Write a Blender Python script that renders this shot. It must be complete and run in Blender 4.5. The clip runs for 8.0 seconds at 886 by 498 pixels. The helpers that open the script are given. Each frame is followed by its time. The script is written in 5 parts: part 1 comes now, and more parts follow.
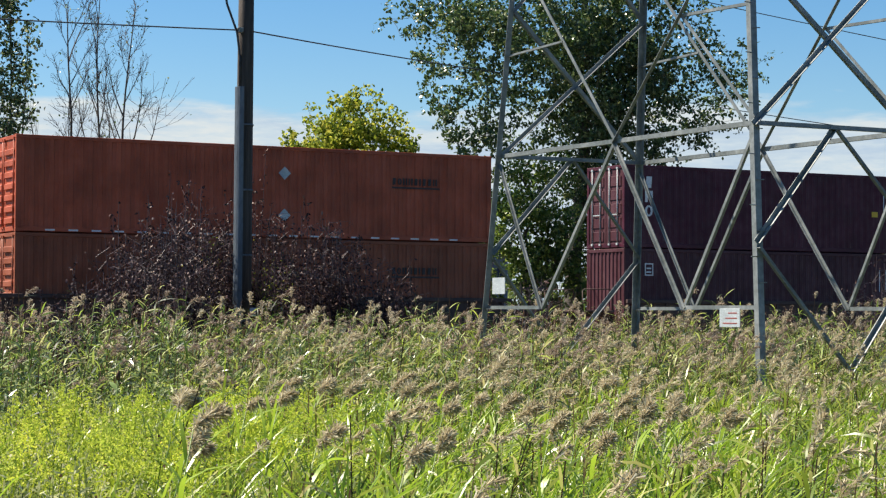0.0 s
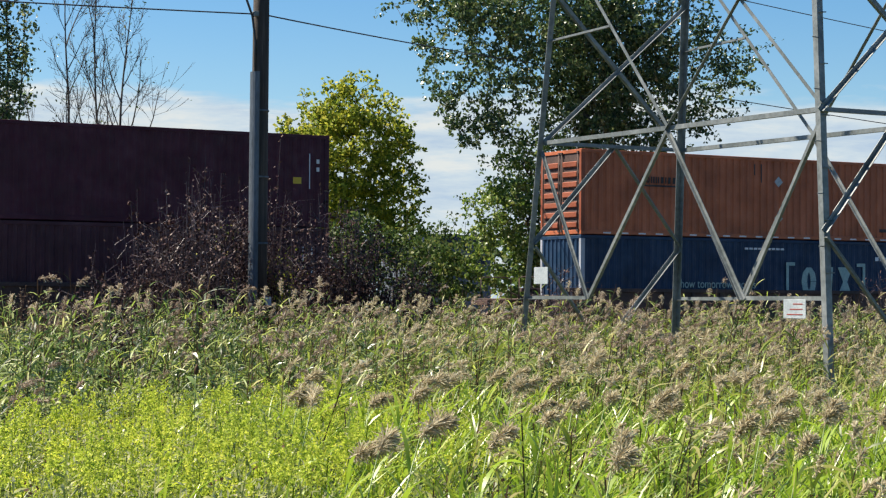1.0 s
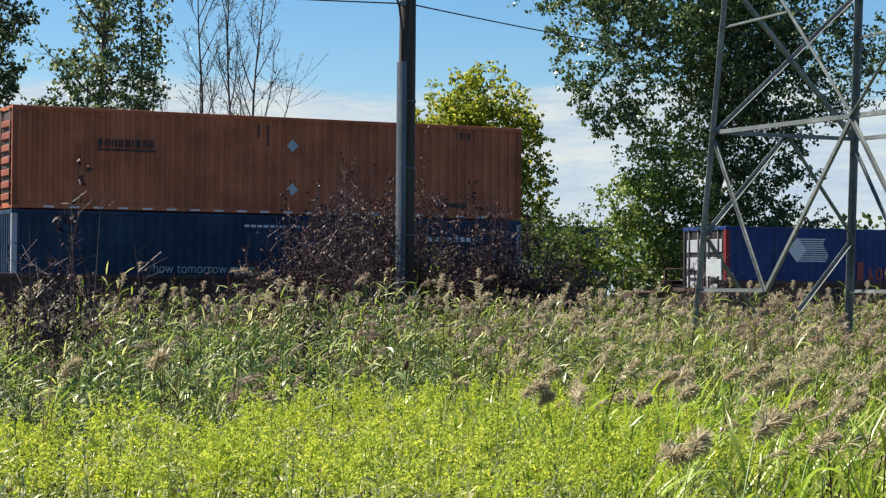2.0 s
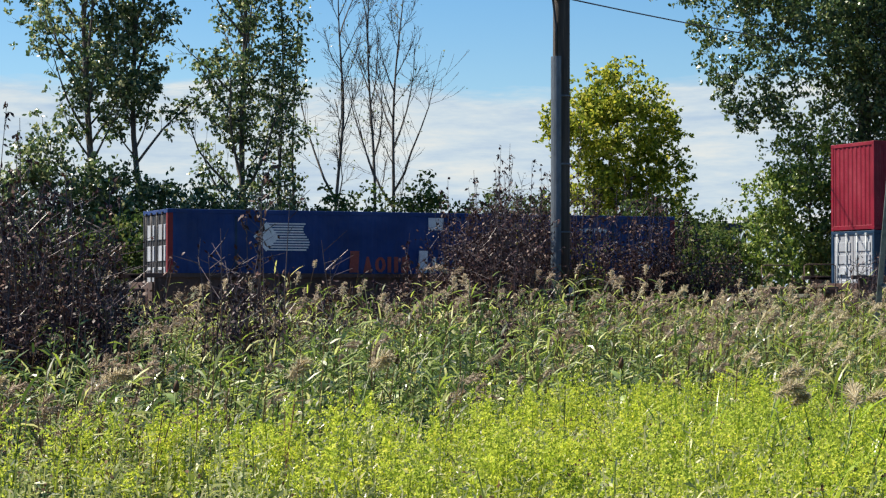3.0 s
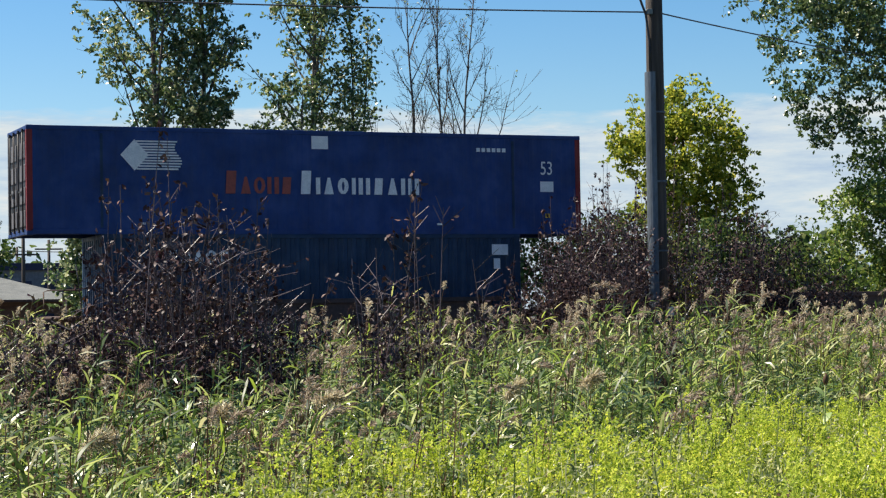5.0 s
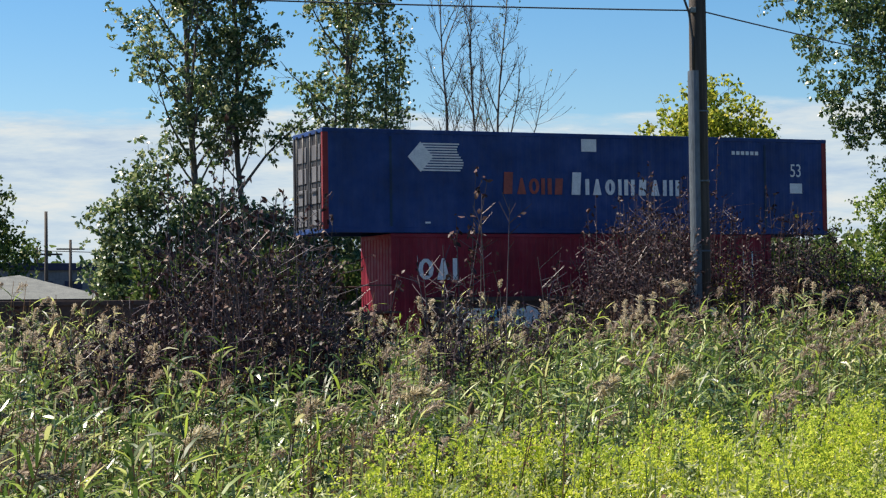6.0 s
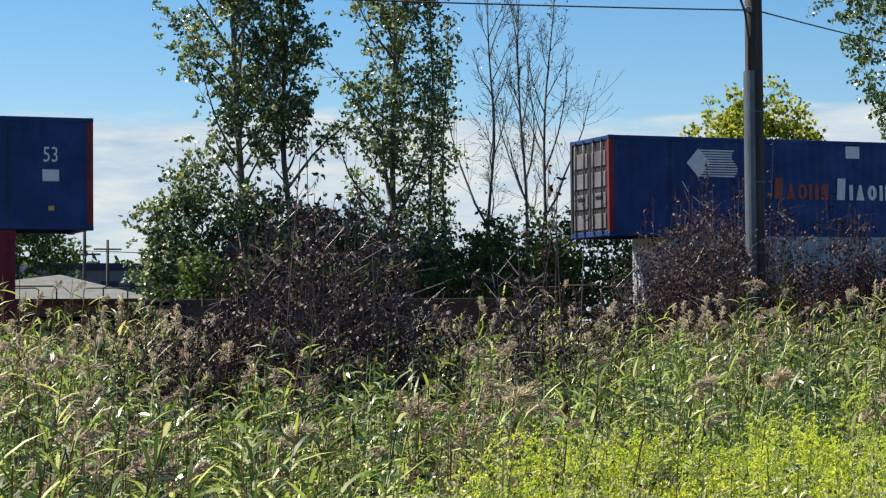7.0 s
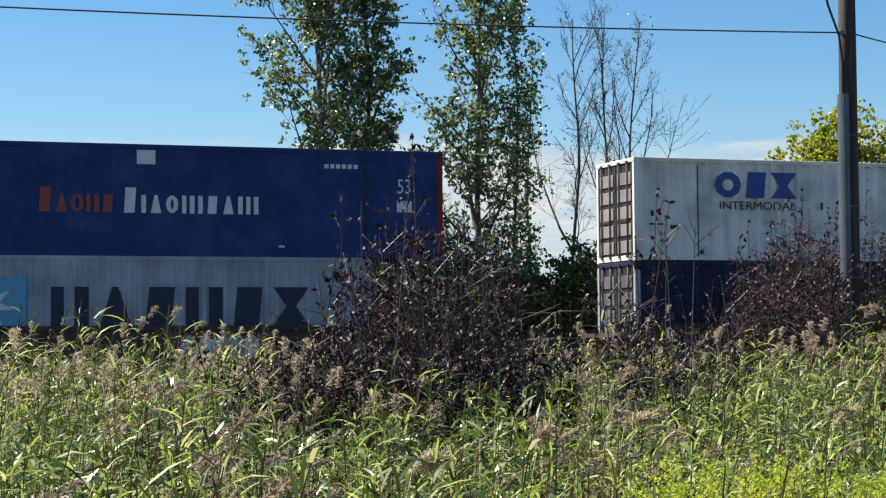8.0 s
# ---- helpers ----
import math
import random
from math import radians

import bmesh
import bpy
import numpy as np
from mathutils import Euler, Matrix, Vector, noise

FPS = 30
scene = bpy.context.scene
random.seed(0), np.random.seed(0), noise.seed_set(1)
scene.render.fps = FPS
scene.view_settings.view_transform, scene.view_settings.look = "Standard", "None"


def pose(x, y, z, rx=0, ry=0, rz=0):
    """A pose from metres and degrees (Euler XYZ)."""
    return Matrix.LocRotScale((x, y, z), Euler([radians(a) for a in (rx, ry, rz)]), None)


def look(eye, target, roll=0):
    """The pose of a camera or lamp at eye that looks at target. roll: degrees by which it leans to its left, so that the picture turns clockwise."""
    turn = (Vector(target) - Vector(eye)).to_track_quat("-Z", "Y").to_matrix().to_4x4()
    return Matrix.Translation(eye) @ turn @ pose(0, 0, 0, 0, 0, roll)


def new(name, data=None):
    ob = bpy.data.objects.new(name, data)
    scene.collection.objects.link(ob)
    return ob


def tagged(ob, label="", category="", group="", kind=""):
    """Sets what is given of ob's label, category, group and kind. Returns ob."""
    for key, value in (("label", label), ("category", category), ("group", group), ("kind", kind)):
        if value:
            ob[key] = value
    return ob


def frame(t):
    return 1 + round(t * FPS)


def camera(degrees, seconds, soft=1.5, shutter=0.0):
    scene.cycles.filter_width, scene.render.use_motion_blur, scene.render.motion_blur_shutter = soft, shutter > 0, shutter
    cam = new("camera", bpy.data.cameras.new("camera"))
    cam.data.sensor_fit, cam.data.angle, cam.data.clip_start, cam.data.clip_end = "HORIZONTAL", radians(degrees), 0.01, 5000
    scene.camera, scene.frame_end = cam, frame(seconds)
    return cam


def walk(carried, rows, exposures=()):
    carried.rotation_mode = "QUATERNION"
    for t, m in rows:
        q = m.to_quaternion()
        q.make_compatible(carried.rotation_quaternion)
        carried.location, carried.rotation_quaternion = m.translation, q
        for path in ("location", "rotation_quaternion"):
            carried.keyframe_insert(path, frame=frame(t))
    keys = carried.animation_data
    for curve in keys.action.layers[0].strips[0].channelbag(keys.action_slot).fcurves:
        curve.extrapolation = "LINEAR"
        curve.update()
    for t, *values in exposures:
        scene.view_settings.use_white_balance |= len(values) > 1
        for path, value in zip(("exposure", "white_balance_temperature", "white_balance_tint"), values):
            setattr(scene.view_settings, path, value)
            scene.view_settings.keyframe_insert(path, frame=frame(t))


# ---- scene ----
cam = camera(24.87, 8.0, soft=1.25)
walk(cam, [
    (0.0, look((-11.445, -58.339, 1.031), (12.072, -14.244, 2.636), 0.33)),
    (0.5, look((-11.990, -57.490, 1.062), (12.312, -13.819, 2.562), 0.37)),
    (1.0, look((-12.513, -56.710, 1.082), (11.903, -13.097, 2.374), 0.38)),
    (1.5, look((-13.013, -55.995, 1.091), (10.682, -11.984, 2.315), 0.42)),
    (2.0, look((-13.490, -55.341, 1.092), (8.829, -10.612, 2.167), 0.35)),
    (2.2, look((-13.674, -55.095, 1.090), (7.952, -10.025, 2.080), 0.45)),
    (3.3, look((-14.617, -53.894, 1.061), (4.988, -7.911, 2.145), -0.24)),
    (3.5, look((-14.776, -53.700, 1.054), (4.771, -7.695, 2.233), -0.36)),
    (4.0, look((-15.155, -53.248, 1.032), (4.318, -7.218, 2.455), -0.78)),
    (4.5, look((-15.510, -52.835, 1.007), (3.929, -6.798, 2.657), -1.00)),
    (6.0, look((-16.417, -51.799, 0.932), (2.682, -5.624, 2.685), -0.80)),
    (6.5, look((-16.666, -51.507, 0.911), (2.167, -5.223, 2.682), -0.71)),
    (7.0, look((-16.889, -51.234, 0.894), (1.546, -4.793, 2.716), -0.51)),
    (7.5, look((-17.084, -50.978, 0.882), (0.644, -4.270, 2.919), -0.35)),
    (8.0, look((-17.251, -50.733, 0.876), (-0.474, -3.698, 3.381), -0.49)),
], exposures=[(0.0, 1.12, 6660, 11.5), (8.0, 1.12, 6660, 11.5)])

SPEED = 23.85          # train, metres a second towards -x

# ---- world and sun ----
SUN_DIR = Vector((-0.40, 0.42, 0.80)).normalized()
world = bpy.data.worlds.new("world")
scene.world = world
world.use_nodes = True
wn, wl = world.node_tree.nodes, world.node_tree.links
sky = wn.new("ShaderNodeTexSky")
sky.sky_type = "NISHITA"
sky.sun_disc = False
sky.sun_elevation = math.asin(SUN_DIR.z)
sky.sun_rotation = math.atan2(SUN_DIR.x, SUN_DIR.y)
sky.air_density, sky.dust_density, sky.ozone_density = 1.0, 0.3, 4.0
hs = wn.new("ShaderNodeHueSaturation")
hs.inputs["Saturation"].default_value = 1.35
wl.new(sky.outputs["Color"], hs.inputs["Color"])
wl.new(hs.outputs["Color"], wn["Background"].inputs["Color"])
wn["Background"].inputs["Strength"].default_value = 0.06
sun = new("sun", bpy.data.lights.new("sun", "SUN"))
sun.data.energy, sun.data.angle, sun.data.color = 5.0, radians(0.53), (1.0, 0.925, 0.80)
sun.matrix_world = look(SUN_DIR * 100, (0, 0, 0))

# ---- materials ----
def material(name, rough=0.6, metal=0.0):
    m = bpy.data.materials.new(name)
    m.use_nodes = True
    b = m.node_tree.nodes["Principled BSDF"]
    b.inputs["Roughness"].default_value, b.inputs["Metallic"].default_value = rough, metal
    return m, m.node_tree.nodes, m.node_tree.links, b


def ramp(n, l, source, stops):
    r = n.new("ShaderNodeValToRGB")
    while len(r.color_ramp.elements) < len(stops):
        r.color_ramp.elements.new(0.5)
    for e, (p, c) in zip(r.color_ramp.elements, stops):
        e.position, e.color = p, (*c, 1)
    l.new(source, r.inputs[0])
    return r.outputs[0]


def noise_of(n, l, scale, detail=4, stretch=(1, 1, 1), rough=0.55):
    tc, mp, ns = n.new("ShaderNodeTexCoord"), n.new("ShaderNodeMapping"), n.new("ShaderNodeTexNoise")
    mp.inputs["Scale"].default_value = stretch
    l.new(tc.outputs["Object"], mp.inputs["Vector"])
    l.new(mp.outputs["Vector"], ns.inputs["Vector"])
    ns.inputs["Scale"].default_value, ns.inputs["Detail"].default_value = scale, detail
    ns.inputs["Roughness"].default_value = rough
    return ns.outputs["Fac"]


def mixed(n, l, fac, a, b, mode="MIX"):
    x = n.new("ShaderNodeMix")
    x.data_type, x.blend_type = "RGBA", mode
    for s, v in ((x.inputs[0], fac), (x.inputs[6], a), (x.inputs[7], b)):
        if isinstance(v, (int, float)):
            s.default_value = v
        elif isinstance(v, tuple):
            s.default_value = (*v, 1)
        else:
            l.new(v, s)
    return x.outputs[2]


def bumped(n, l, b, height, strength, dist=0.01):
    bp = n.new("ShaderNodeBump")
    bp.inputs["Strength"].default_value, bp.inputs["Distance"].default_value = strength, dist
    l.new(height, bp.inputs["Height"])
    l.new(bp.outputs["Normal"], b.inputs["Normal"])


def paint(name, colour, wear=(0.16, 0.07, 0.04), amount=0.25, rough=0.5):
    """Weathered container paint: faded patches, vertical run-off streaks and rust specks."""
    m, n, l, b = material(name, rough)
    b.inputs["Specular IOR Level"].default_value = 0.3
    faded = tuple(min(1, c * 1.25 + 0.02) for c in colour)
    dark = tuple(c * 0.68 for c in colour)
    base = ramp(n, l, noise_of(n, l, 0.9, 5), [(0.3, dark), (0.52, colour), (0.8, faded)])
    streak = ramp(n, l, noise_of(n, l, 3.0, 6, (1, 1, 0.08)), [(0.45, (0, 0, 0)), (0.75, (1, 1, 1))])
    base = mixed(n, l, mixed(n, l, 1.0, streak, (amount, amount, amount), "MULTIPLY"), base, wear)
    rust = ramp(n, l, noise_of(n, l, 7.0, 8, (1, 1, 0.5), 0.7), [(0.66, (0, 0, 0)), (0.72, (1, 1, 1))])
    base = mixed(n, l, mixed(n, l, 1.0, rust, (amount * 1.5,) * 3, "MULTIPLY"), base, wear)
    l.new(base, b.inputs["Base Color"])
    l.new(ramp(n, l, noise_of(n, l, 4.0, 4), [(0.3, (rough - 0.12,) * 3), (0.7, (rough + 0.2,) * 3)]), b.inputs["Roughness"])
    bumped(n, l, b, noise_of(n, l, 2.0, 3), 0.25, 0.02)
    return m


def mottled(name, stops, scale=4, rough=0.75, metal=0.0, stretch=(1, 1, 1), bump=0.3, dist=0.01):
    m, n, l, b = material(name, rough, metal)
    big, fine = noise_of(n, l, scale, 5, stretch), noise_of(n, l, scale * 9, 4, stretch)
    c = ramp(n, l, big, stops)
    grain = ramp(n, l, fine, [(0.3, (0.7, 0.7, 0.7)), (0.7, (1.15, 1.15, 1.15))])
    l.new(mixed(n, l, 1.0, c, grain, "MULTIPLY"), b.inputs["Base Color"])
    bumped(n, l, b, fine, bump, dist)
    return m


def leafy(name, stops, translucent=0.35, rough=0.5, patch=0.0, patch_stops=None):
    """Leaf stuff: a colour for each leaf, some light let through."""
    m, n, l, b = material(name, rough)
    b.inputs["Specular IOR Level"].default_value = 0.5 if rough < 0.5 else 0.15
    g = n.new("ShaderNodeNewGeometry")
    c = ramp(n, l, g.outputs["Random Per Island"], stops)
    if patch:
        zone = ramp(n, l, noise_of(n, l, patch, 3), [(0.4, (0, 0, 0)), (0.6, (1, 1, 1))])
        c = mixed(n, l, zone, c, ramp(n, l, g.outputs["Random Per Island"], patch_stops))
    l.new(c, b.inputs["Base Color"])
    t, add = n.new("ShaderNodeBsdfTranslucent"), n.new("ShaderNodeMixShader")
    l.new(c, t.inputs["Color"])
    add.inputs[0].default_value = translucent
    l.new(b.outputs[0], add.inputs[1])
    l.new(t.outputs[0], add.inputs[2])
    l.new(add.outputs[0], n["Material Output"].inputs["Surface"])
    return m


M = {}
M["orange"] = paint("orange_paint", (0.39, 0.08, 0.036), (0.2, 0.06, 0.03), 0.3)
M["orange_pale"] = paint("orange_paint_faded", (0.45, 0.132, 0.057), (0.2, 0.06, 0.035), 0.36)
M["orange_low"] = paint("brown_orange_paint", (0.27, 0.075, 0.036), (0.2, 0.06, 0.03), 0.3)
M["maroon"] = paint("maroon_paint", (0.062, 0.009, 0.022), (0.04, 0.012, 0.014), 0.3)
M["maroon_low"] = paint("faded_maroon_paint", (0.07, 0.022, 0.03), (0.06, 0.02, 0.02), 0.35)
M["red"] = paint("red_paint", (0.195, 0.005, 0.02), (0.12, 0.02, 0.02), 0.15)
M["red_trim"] = paint("red_trim_paint", (0.2, 0.018, 0.02), (0.2, 0.03, 0.02), 0.2)
M["blue"] = paint("blue_paint", (0.006, 0.036, 0.152), (0.012, 0.025, 0.06), 0.22)
M["blue_dark"] = paint("dark_blue_paint", (0.008, 0.034, 0.078), (0.01, 0.02, 0.05), 0.3)
M["navy"] = paint("navy_paint", (0.012, 0.02, 0.06), (0.02, 0.02, 0.03), 0.3)
M["white"] = paint("white_paint", (0.76, 0.75, 0.68), (0.25, 0.19, 0.14), 0.3)
M["grey_paint"] = paint("light_grey_paint", (0.36, 0.39, 0.43), (0.2, 0.17, 0.14), 0.3)
M["door_grey"] = paint("grey_door_panel", (0.13, 0.13, 0.14), (0.06, 0.05, 0.05), 0.5)
M["panel_tan"] = paint("weathered_tan_panel", (0.27, 0.25, 0.23), (0.12, 0.08, 0.06), 0.5)
M["black_paint"] = paint("black_paint", (0.025, 0.026, 0.03), (0.08, 0.04, 0.03), 0.3)
M["mark_white"] = mottled("white_lettering", [(0.3, (0.62, 0.64, 0.66)), (0.7, (0.78, 0.78, 0.78))], 6, 0.6)
M["mark_red"] = mottled("red_lettering", [(0.3, (0.22, 0.045, 0.035)), (0.7, (0.38, 0.075, 0.05))], 6, 0.6)
M["mark_black"] = mottled("black_lettering", [(0.3, (0.015, 0.012, 0.012)), (0.7, (0.04, 0.03, 0.03))], 6, 0.6)
M["mark_navy"] = mottled("navy_lettering", [(0.3, (0.008, 0.014, 0.04)), (0.7, (0.02, 0.03, 0.06))], 6, 0.6)
M["mark_blue"] = mottled("blue_lettering", [(0.3, (0.02, 0.07, 0.25)), (0.7, (0.03, 0.1, 0.32))], 6, 0.6)
M["mark_sky"] = mottled("sky_blue_panel", [(0.3, (0.10, 0.33, 0.50)), (0.7, (0.14, 0.40, 0.56))], 5, 0.6)
M["mark_green"] = mottled("pale_green_lettering", [(0.3, (0.25, 0.38, 0.36)), (0.7, (0.36, 0.5, 0.46))], 5, 0.6)
M["mark_yellow"] = mottled("yellow_sticker", [(0.3, (0.65, 0.42, 0.03)), (0.7, (0.75, 0.5, 0.05))], 5, 0.6)
M["foil"] = mottled("grey_foil", [(0.3, (0.35, 0.4, 0.42)), (0.7, (0.5, 0.55, 0.56))], 5, 0.45)
M["steel"] = mottled("galvanised_steel", [(0.25, (0.11, 0.13, 0.125)), (0.5, (0.18, 0.20, 0.195)), (0.8, (0.32, 0.34, 0.33))], 1.2, 0.5, 0.2)
M["car_brown"] = mottled("rusty_car_paint", [(0.3, (0.045, 0.03, 0.026)), (0.6, (0.09, 0.05, 0.04)), (0.85, (0.14, 0.085, 0.06))], 1.5, 0.75)
M["rail"] = mottled("rail_steel", [(0.3, (0.10, 0.06, 0.045)), (0.7, (0.2, 0.13, 0.1))], 3, 0.5, 0.5)
M["ballast"] = mottled("ballast_stone", [(0.3, (0.14, 0.13, 0.12)), (0.5, (0.25, 0.23, 0.21)), (0.7, (0.36, 0.34, 0.31))], 14, 0.9, 0, (1, 1, 1), 0.9, 0.05)
M["sleeper"] = mottled("creosoted_timber", [(0.3, (0.035, 0.028, 0.022)), (0.7, (0.09, 0.07, 0.055))], 3, 0.9, 0, (0.3, 3, 3))
M["pole_wood"] = mottled("weathered_pole_wood", [(0.3, (0.028, 0.023, 0.02)), (0.55, (0.065, 0.052, 0.043)), (0.8, (0.13, 0.105, 0.085))], 3, 0.85, 0, (3, 3, 0.12), 0.6, 0.02)
M["guard"] = mottled("grey_conduit_guard", [(0.3, (0.075, 0.095, 0.115)), (0.7, (0.12, 0.145, 0.17))], 1.5, 0.5, 0.1, (1, 1, 0.3))
M["cable"] = mottled("cable_sheath", [(0.3, (0.02, 0.025, 0.03)), (0.7, (0.05, 0.05, 0.055))], 5, 0.6)
M["soil"] = mottled("damp_soil", [(0.3, (0.035, 0.032, 0.018)), (0.55, (0.06, 0.055, 0.028)), (0.8, (0.10, 0.095, 0.04))], 0.6, 0.95, 0, (1, 1, 1), 0.7, 0.05)
M["bark"] = mottled("grey_bark", [(0.3, (0.05, 0.043, 0.036)), (0.55, (0.11, 0.097, 0.083)), (0.8, (0.2, 0.18, 0.155))], 3, 0.9, 0, (2, 2, 0.3), 0.8, 0.03)
M["twig"] = mottled("dead_stem", [(0.3, (0.03, 0.02, 0.024)), (0.7, (0.09, 0.062, 0.07))], 8, 0.45)
M["roofing"] = mottled("grey_shingle_roof", [(0.3, (0.09, 0.10, 0.098)), (0.7, (0.15, 0.16, 0.152))], 2, 0.9, 0, (1, 1, 1), 0.6, 0.03)
M["brick"] = mottled("brown_brick", [(0.3, (0.10, 0.055, 0.042)), (0.7, (0.17, 0.095, 0.07))], 2, 0.9, 0, (1, 1, 3), 0.5, 0.02)
M["far_wall"] = mottled("grey_blue_cladding", [(0.3, (0.10, 0.12, 0.15)), (0.7, (0.15, 0.17, 0.2))], 0.5, 0.8)
M["leaf_dark"] = leafy("dark_maple_leaf", [(0.0, (0.02, 0.048, 0.014)), (0.5, (0.055, 0.105, 0.03)), (0.8, (0.14, 0.20, 0.065)), (1.0, (0.29, 0.33, 0.14))], 0.36, 0.32)
# lit copy of the maple leaf: sunlight on its left side put into the colour
M["leaf_sunlit"] = leafy("sunlit_maple_leaf", [(0.0, (0.04, 0.085, 0.016)), (0.45, (0.12, 0.20, 0.03)), (0.8, (0.26, 0.34, 0.06)), (1.0, (0.42, 0.45, 0.15))], 0.42, 0.36)
# palest leaf tones painted in as highlights, darkest as the crown's shaded parts
M["leaf_poplar"] = leafy("poplar_leaf", [(0.0, (0.03, 0.06, 0.02)), (0.45, (0.085, 0.145, 0.047)), (0.75, (0.22, 0.28, 0.11)), (1.0, (0.48, 0.49, 0.27))], 0.42, 0.32)
M["leaf_yellow"] = leafy("yellowing_leaf", [(0.0, (0.07, 0.12, 0.018)), (0.5, (0.25, 0.31, 0.035)), (0.85, (0.5, 0.5, 0.06)), (1.0, (0.6, 0.54, 0.1))], 0.5, 0.5)
M["leaf_bush"] = leafy("bush_leaf", [(0.0, (0.03, 0.06, 0.016)), (0.5, (0.065, 0.115, 0.028)), (0.85, (0.13, 0.175, 0.045)), (1.0, (0.22, 0.23, 0.07))], 0.38, 0.5)
# the few palest leaves paint in glints that the rough surface doesn't give
M["leaf_dead"] = leafy("withered_leaf", [(0.0, (0.016, 0.010, 0.014)), (0.5, (0.036, 0.018, 0.025)), (0.9, (0.075, 0.04, 0.042)), (1.0, (0.2, 0.14, 0.11))], 0.06, 0.5, 0.9, [(0.0, (0.022, 0.012, 0.012)), (0.5, (0.058, 0.027, 0.023)), (1.0, (0.17, 0.10, 0.07))])
# very dark blades stand in for shadow between tussocks, bright ones for lit blades
M["reed_leaf"] = leafy("reed_blade", [(0.0, (0.024, 0.048, 0.012)), (0.4, (0.07, 0.125, 0.022)), (0.58, (0.32, 0.42, 0.055)), (0.86, (0.50, 0.55, 0.13)), (1.0, (0.62, 0.58, 0.29))], 0.46, 0.48, 0.75, [(0.0, (0.018, 0.040, 0.012)), (0.45, (0.06, 0.115, 0.026)), (0.68, (0.25, 0.36, 0.065)), (1.0, (0.52, 0.56, 0.2))])
M["reed_bright"] = leafy("young_reed_blade", [(0.0, (0.14, 0.25, 0.02)), (0.5, (0.28, 0.42, 0.035)), (0.9, (0.42, 0.52, 0.06)), (1.0, (0.55, 0.52, 0.18))], 0.45, 0.35)
M["reed_mid"] = leafy("ripening_reed_blade", [(0.0, (0.085, 0.13, 0.018)), (0.4, (0.17, 0.235, 0.028)), (0.75, (0.29, 0.33, 0.06)), (1.0, (0.50, 0.45, 0.2))], 0.4, 0.35)
M["plume"] = leafy("reed_plume", [(0.0, (0.25, 0.20, 0.12)), (0.5, (0.47, 0.40, 0.25)), (0.85, (0.66, 0.59, 0.41)), (1.0, (0.8, 0.74, 0.56))], 0.42, 0.8)
M["goldenrod"] = leafy("goldenrod", [(0.0, (0.32, 0.42, 0.045)), (0.4, (0.50, 0.59, 0.06)), (0.85, (0.66, 0.70, 0.09)), (1.0, (0.75, 0.68, 0.11))], 0.5, 0.6, 1.0, [(0.0, (0.25, 0.35, 0.045)), (0.6, (0.44, 0.54, 0.07)), (1.0, (0.62, 0.66, 0.13))])
M["goldenrod_leaf"] = leafy("goldenrod_leaf", [(0.0, (0.10, 0.16, 0.015)), (0.5, (0.34, 0.43, 0.03)), (1.0, (0.58, 0.62, 0.07))], 0.5, 0.6)
M["weed"] = leafy("weed_leaf", [(0.0, (0.05, 0.085, 0.022)), (0.45, (0.19, 0.25, 0.05)), (0.85, (0.42, 0.45, 0.14)), (1.0, (0.64, 0.6, 0.34))], 0.38, 0.45)
M["plume_brown"] = leafy("brown_seed_plume", [(0.0, (0.16, 0.115, 0.08)), (0.5, (0.34, 0.26, 0.19)), (0.85, (0.52, 0.43, 0.33)), (1.0, (0.68, 0.6, 0.48))], 0.35, 0.8)
M["plume_pale"] = leafy("pale_plume", [(0.0, (0.34, 0.27, 0.18)), (0.5, (0.52, 0.43, 0.30)), (1.0, (0.74, 0.66, 0.5))], 0.4, 0.8)
M["weed_pale"] = leafy("pale_weed_top", [(0.0, (0.22, 0.26, 0.10)), (0.5, (0.42, 0.45, 0.19)), (1.0, (0.62, 0.62, 0.36))], 0.35, 0.6)
# same spread as the reeds: shaded gaps and pale highlights put into leaf colours
M["herb_leaf"] = leafy("herb_leaf", [(0.0, (0.022, 0.046, 0.013)), (0.45, (0.06, 0.108, 0.027)), (0.68, (0.21, 0.30, 0.07)), (0.92, (0.36, 0.41, 0.18)), (1.0, (0.6, 0.57, 0.36))], 0.32, 0.3)
M["stalk_green"] = leafy("stalk_green", [(0.0, (0.20, 0.30, 0.08)), (1.0, (0.34, 0.44, 0.16))], 0.3, 0.4)
M["rust_leaf"] = leafy("russet_stem", [(0.0, (0.06, 0.035, 0.022)), (0.5, (0.13, 0.075, 0.045)), (1.0, (0.26, 0.16, 0.09))], 0.2, 0.7)


# ---- building helpers ----
def part(name, bm, mat, parent=None, label=""):
    me = bpy.data.meshes.new(name)
    bm.to_mesh(me)
    bm.free()
    me.materials.append(M[mat])
    ob = new(name, me)
    ob.parent = parent
    if label:
        tagged(ob, label)
    return ob


def empty(name, m, label, category, group="", kind=""):
    ob = new(name)
    ob.empty_display_size = 0.3
    ob.matrix_basis = m
    return tagged(ob, label, category, group, kind)


def add_box(bm, lo, hi, bevel=0.0):
    vs = [bm.verts.new((x, y, z)) for z in (lo[2], hi[2]) for x, y in ((lo[0], lo[1]), (hi[0], lo[1]), (hi[0], hi[1]), (lo[0], hi[1]))]
    fs = [bm.faces.new([vs[i] for i in q]) for q in ((3, 2, 1, 0), (4, 5, 6, 7), (0, 1, 5, 4), (1, 2, 6, 5), (2, 3, 7, 6), (3, 0, 4, 7))]
    if bevel:
        edges = list({e for f in fs for e in f.edges})
        bmesh.ops.bevel(bm, geom=edges, offset=bevel, segments=1, affect="EDGES")


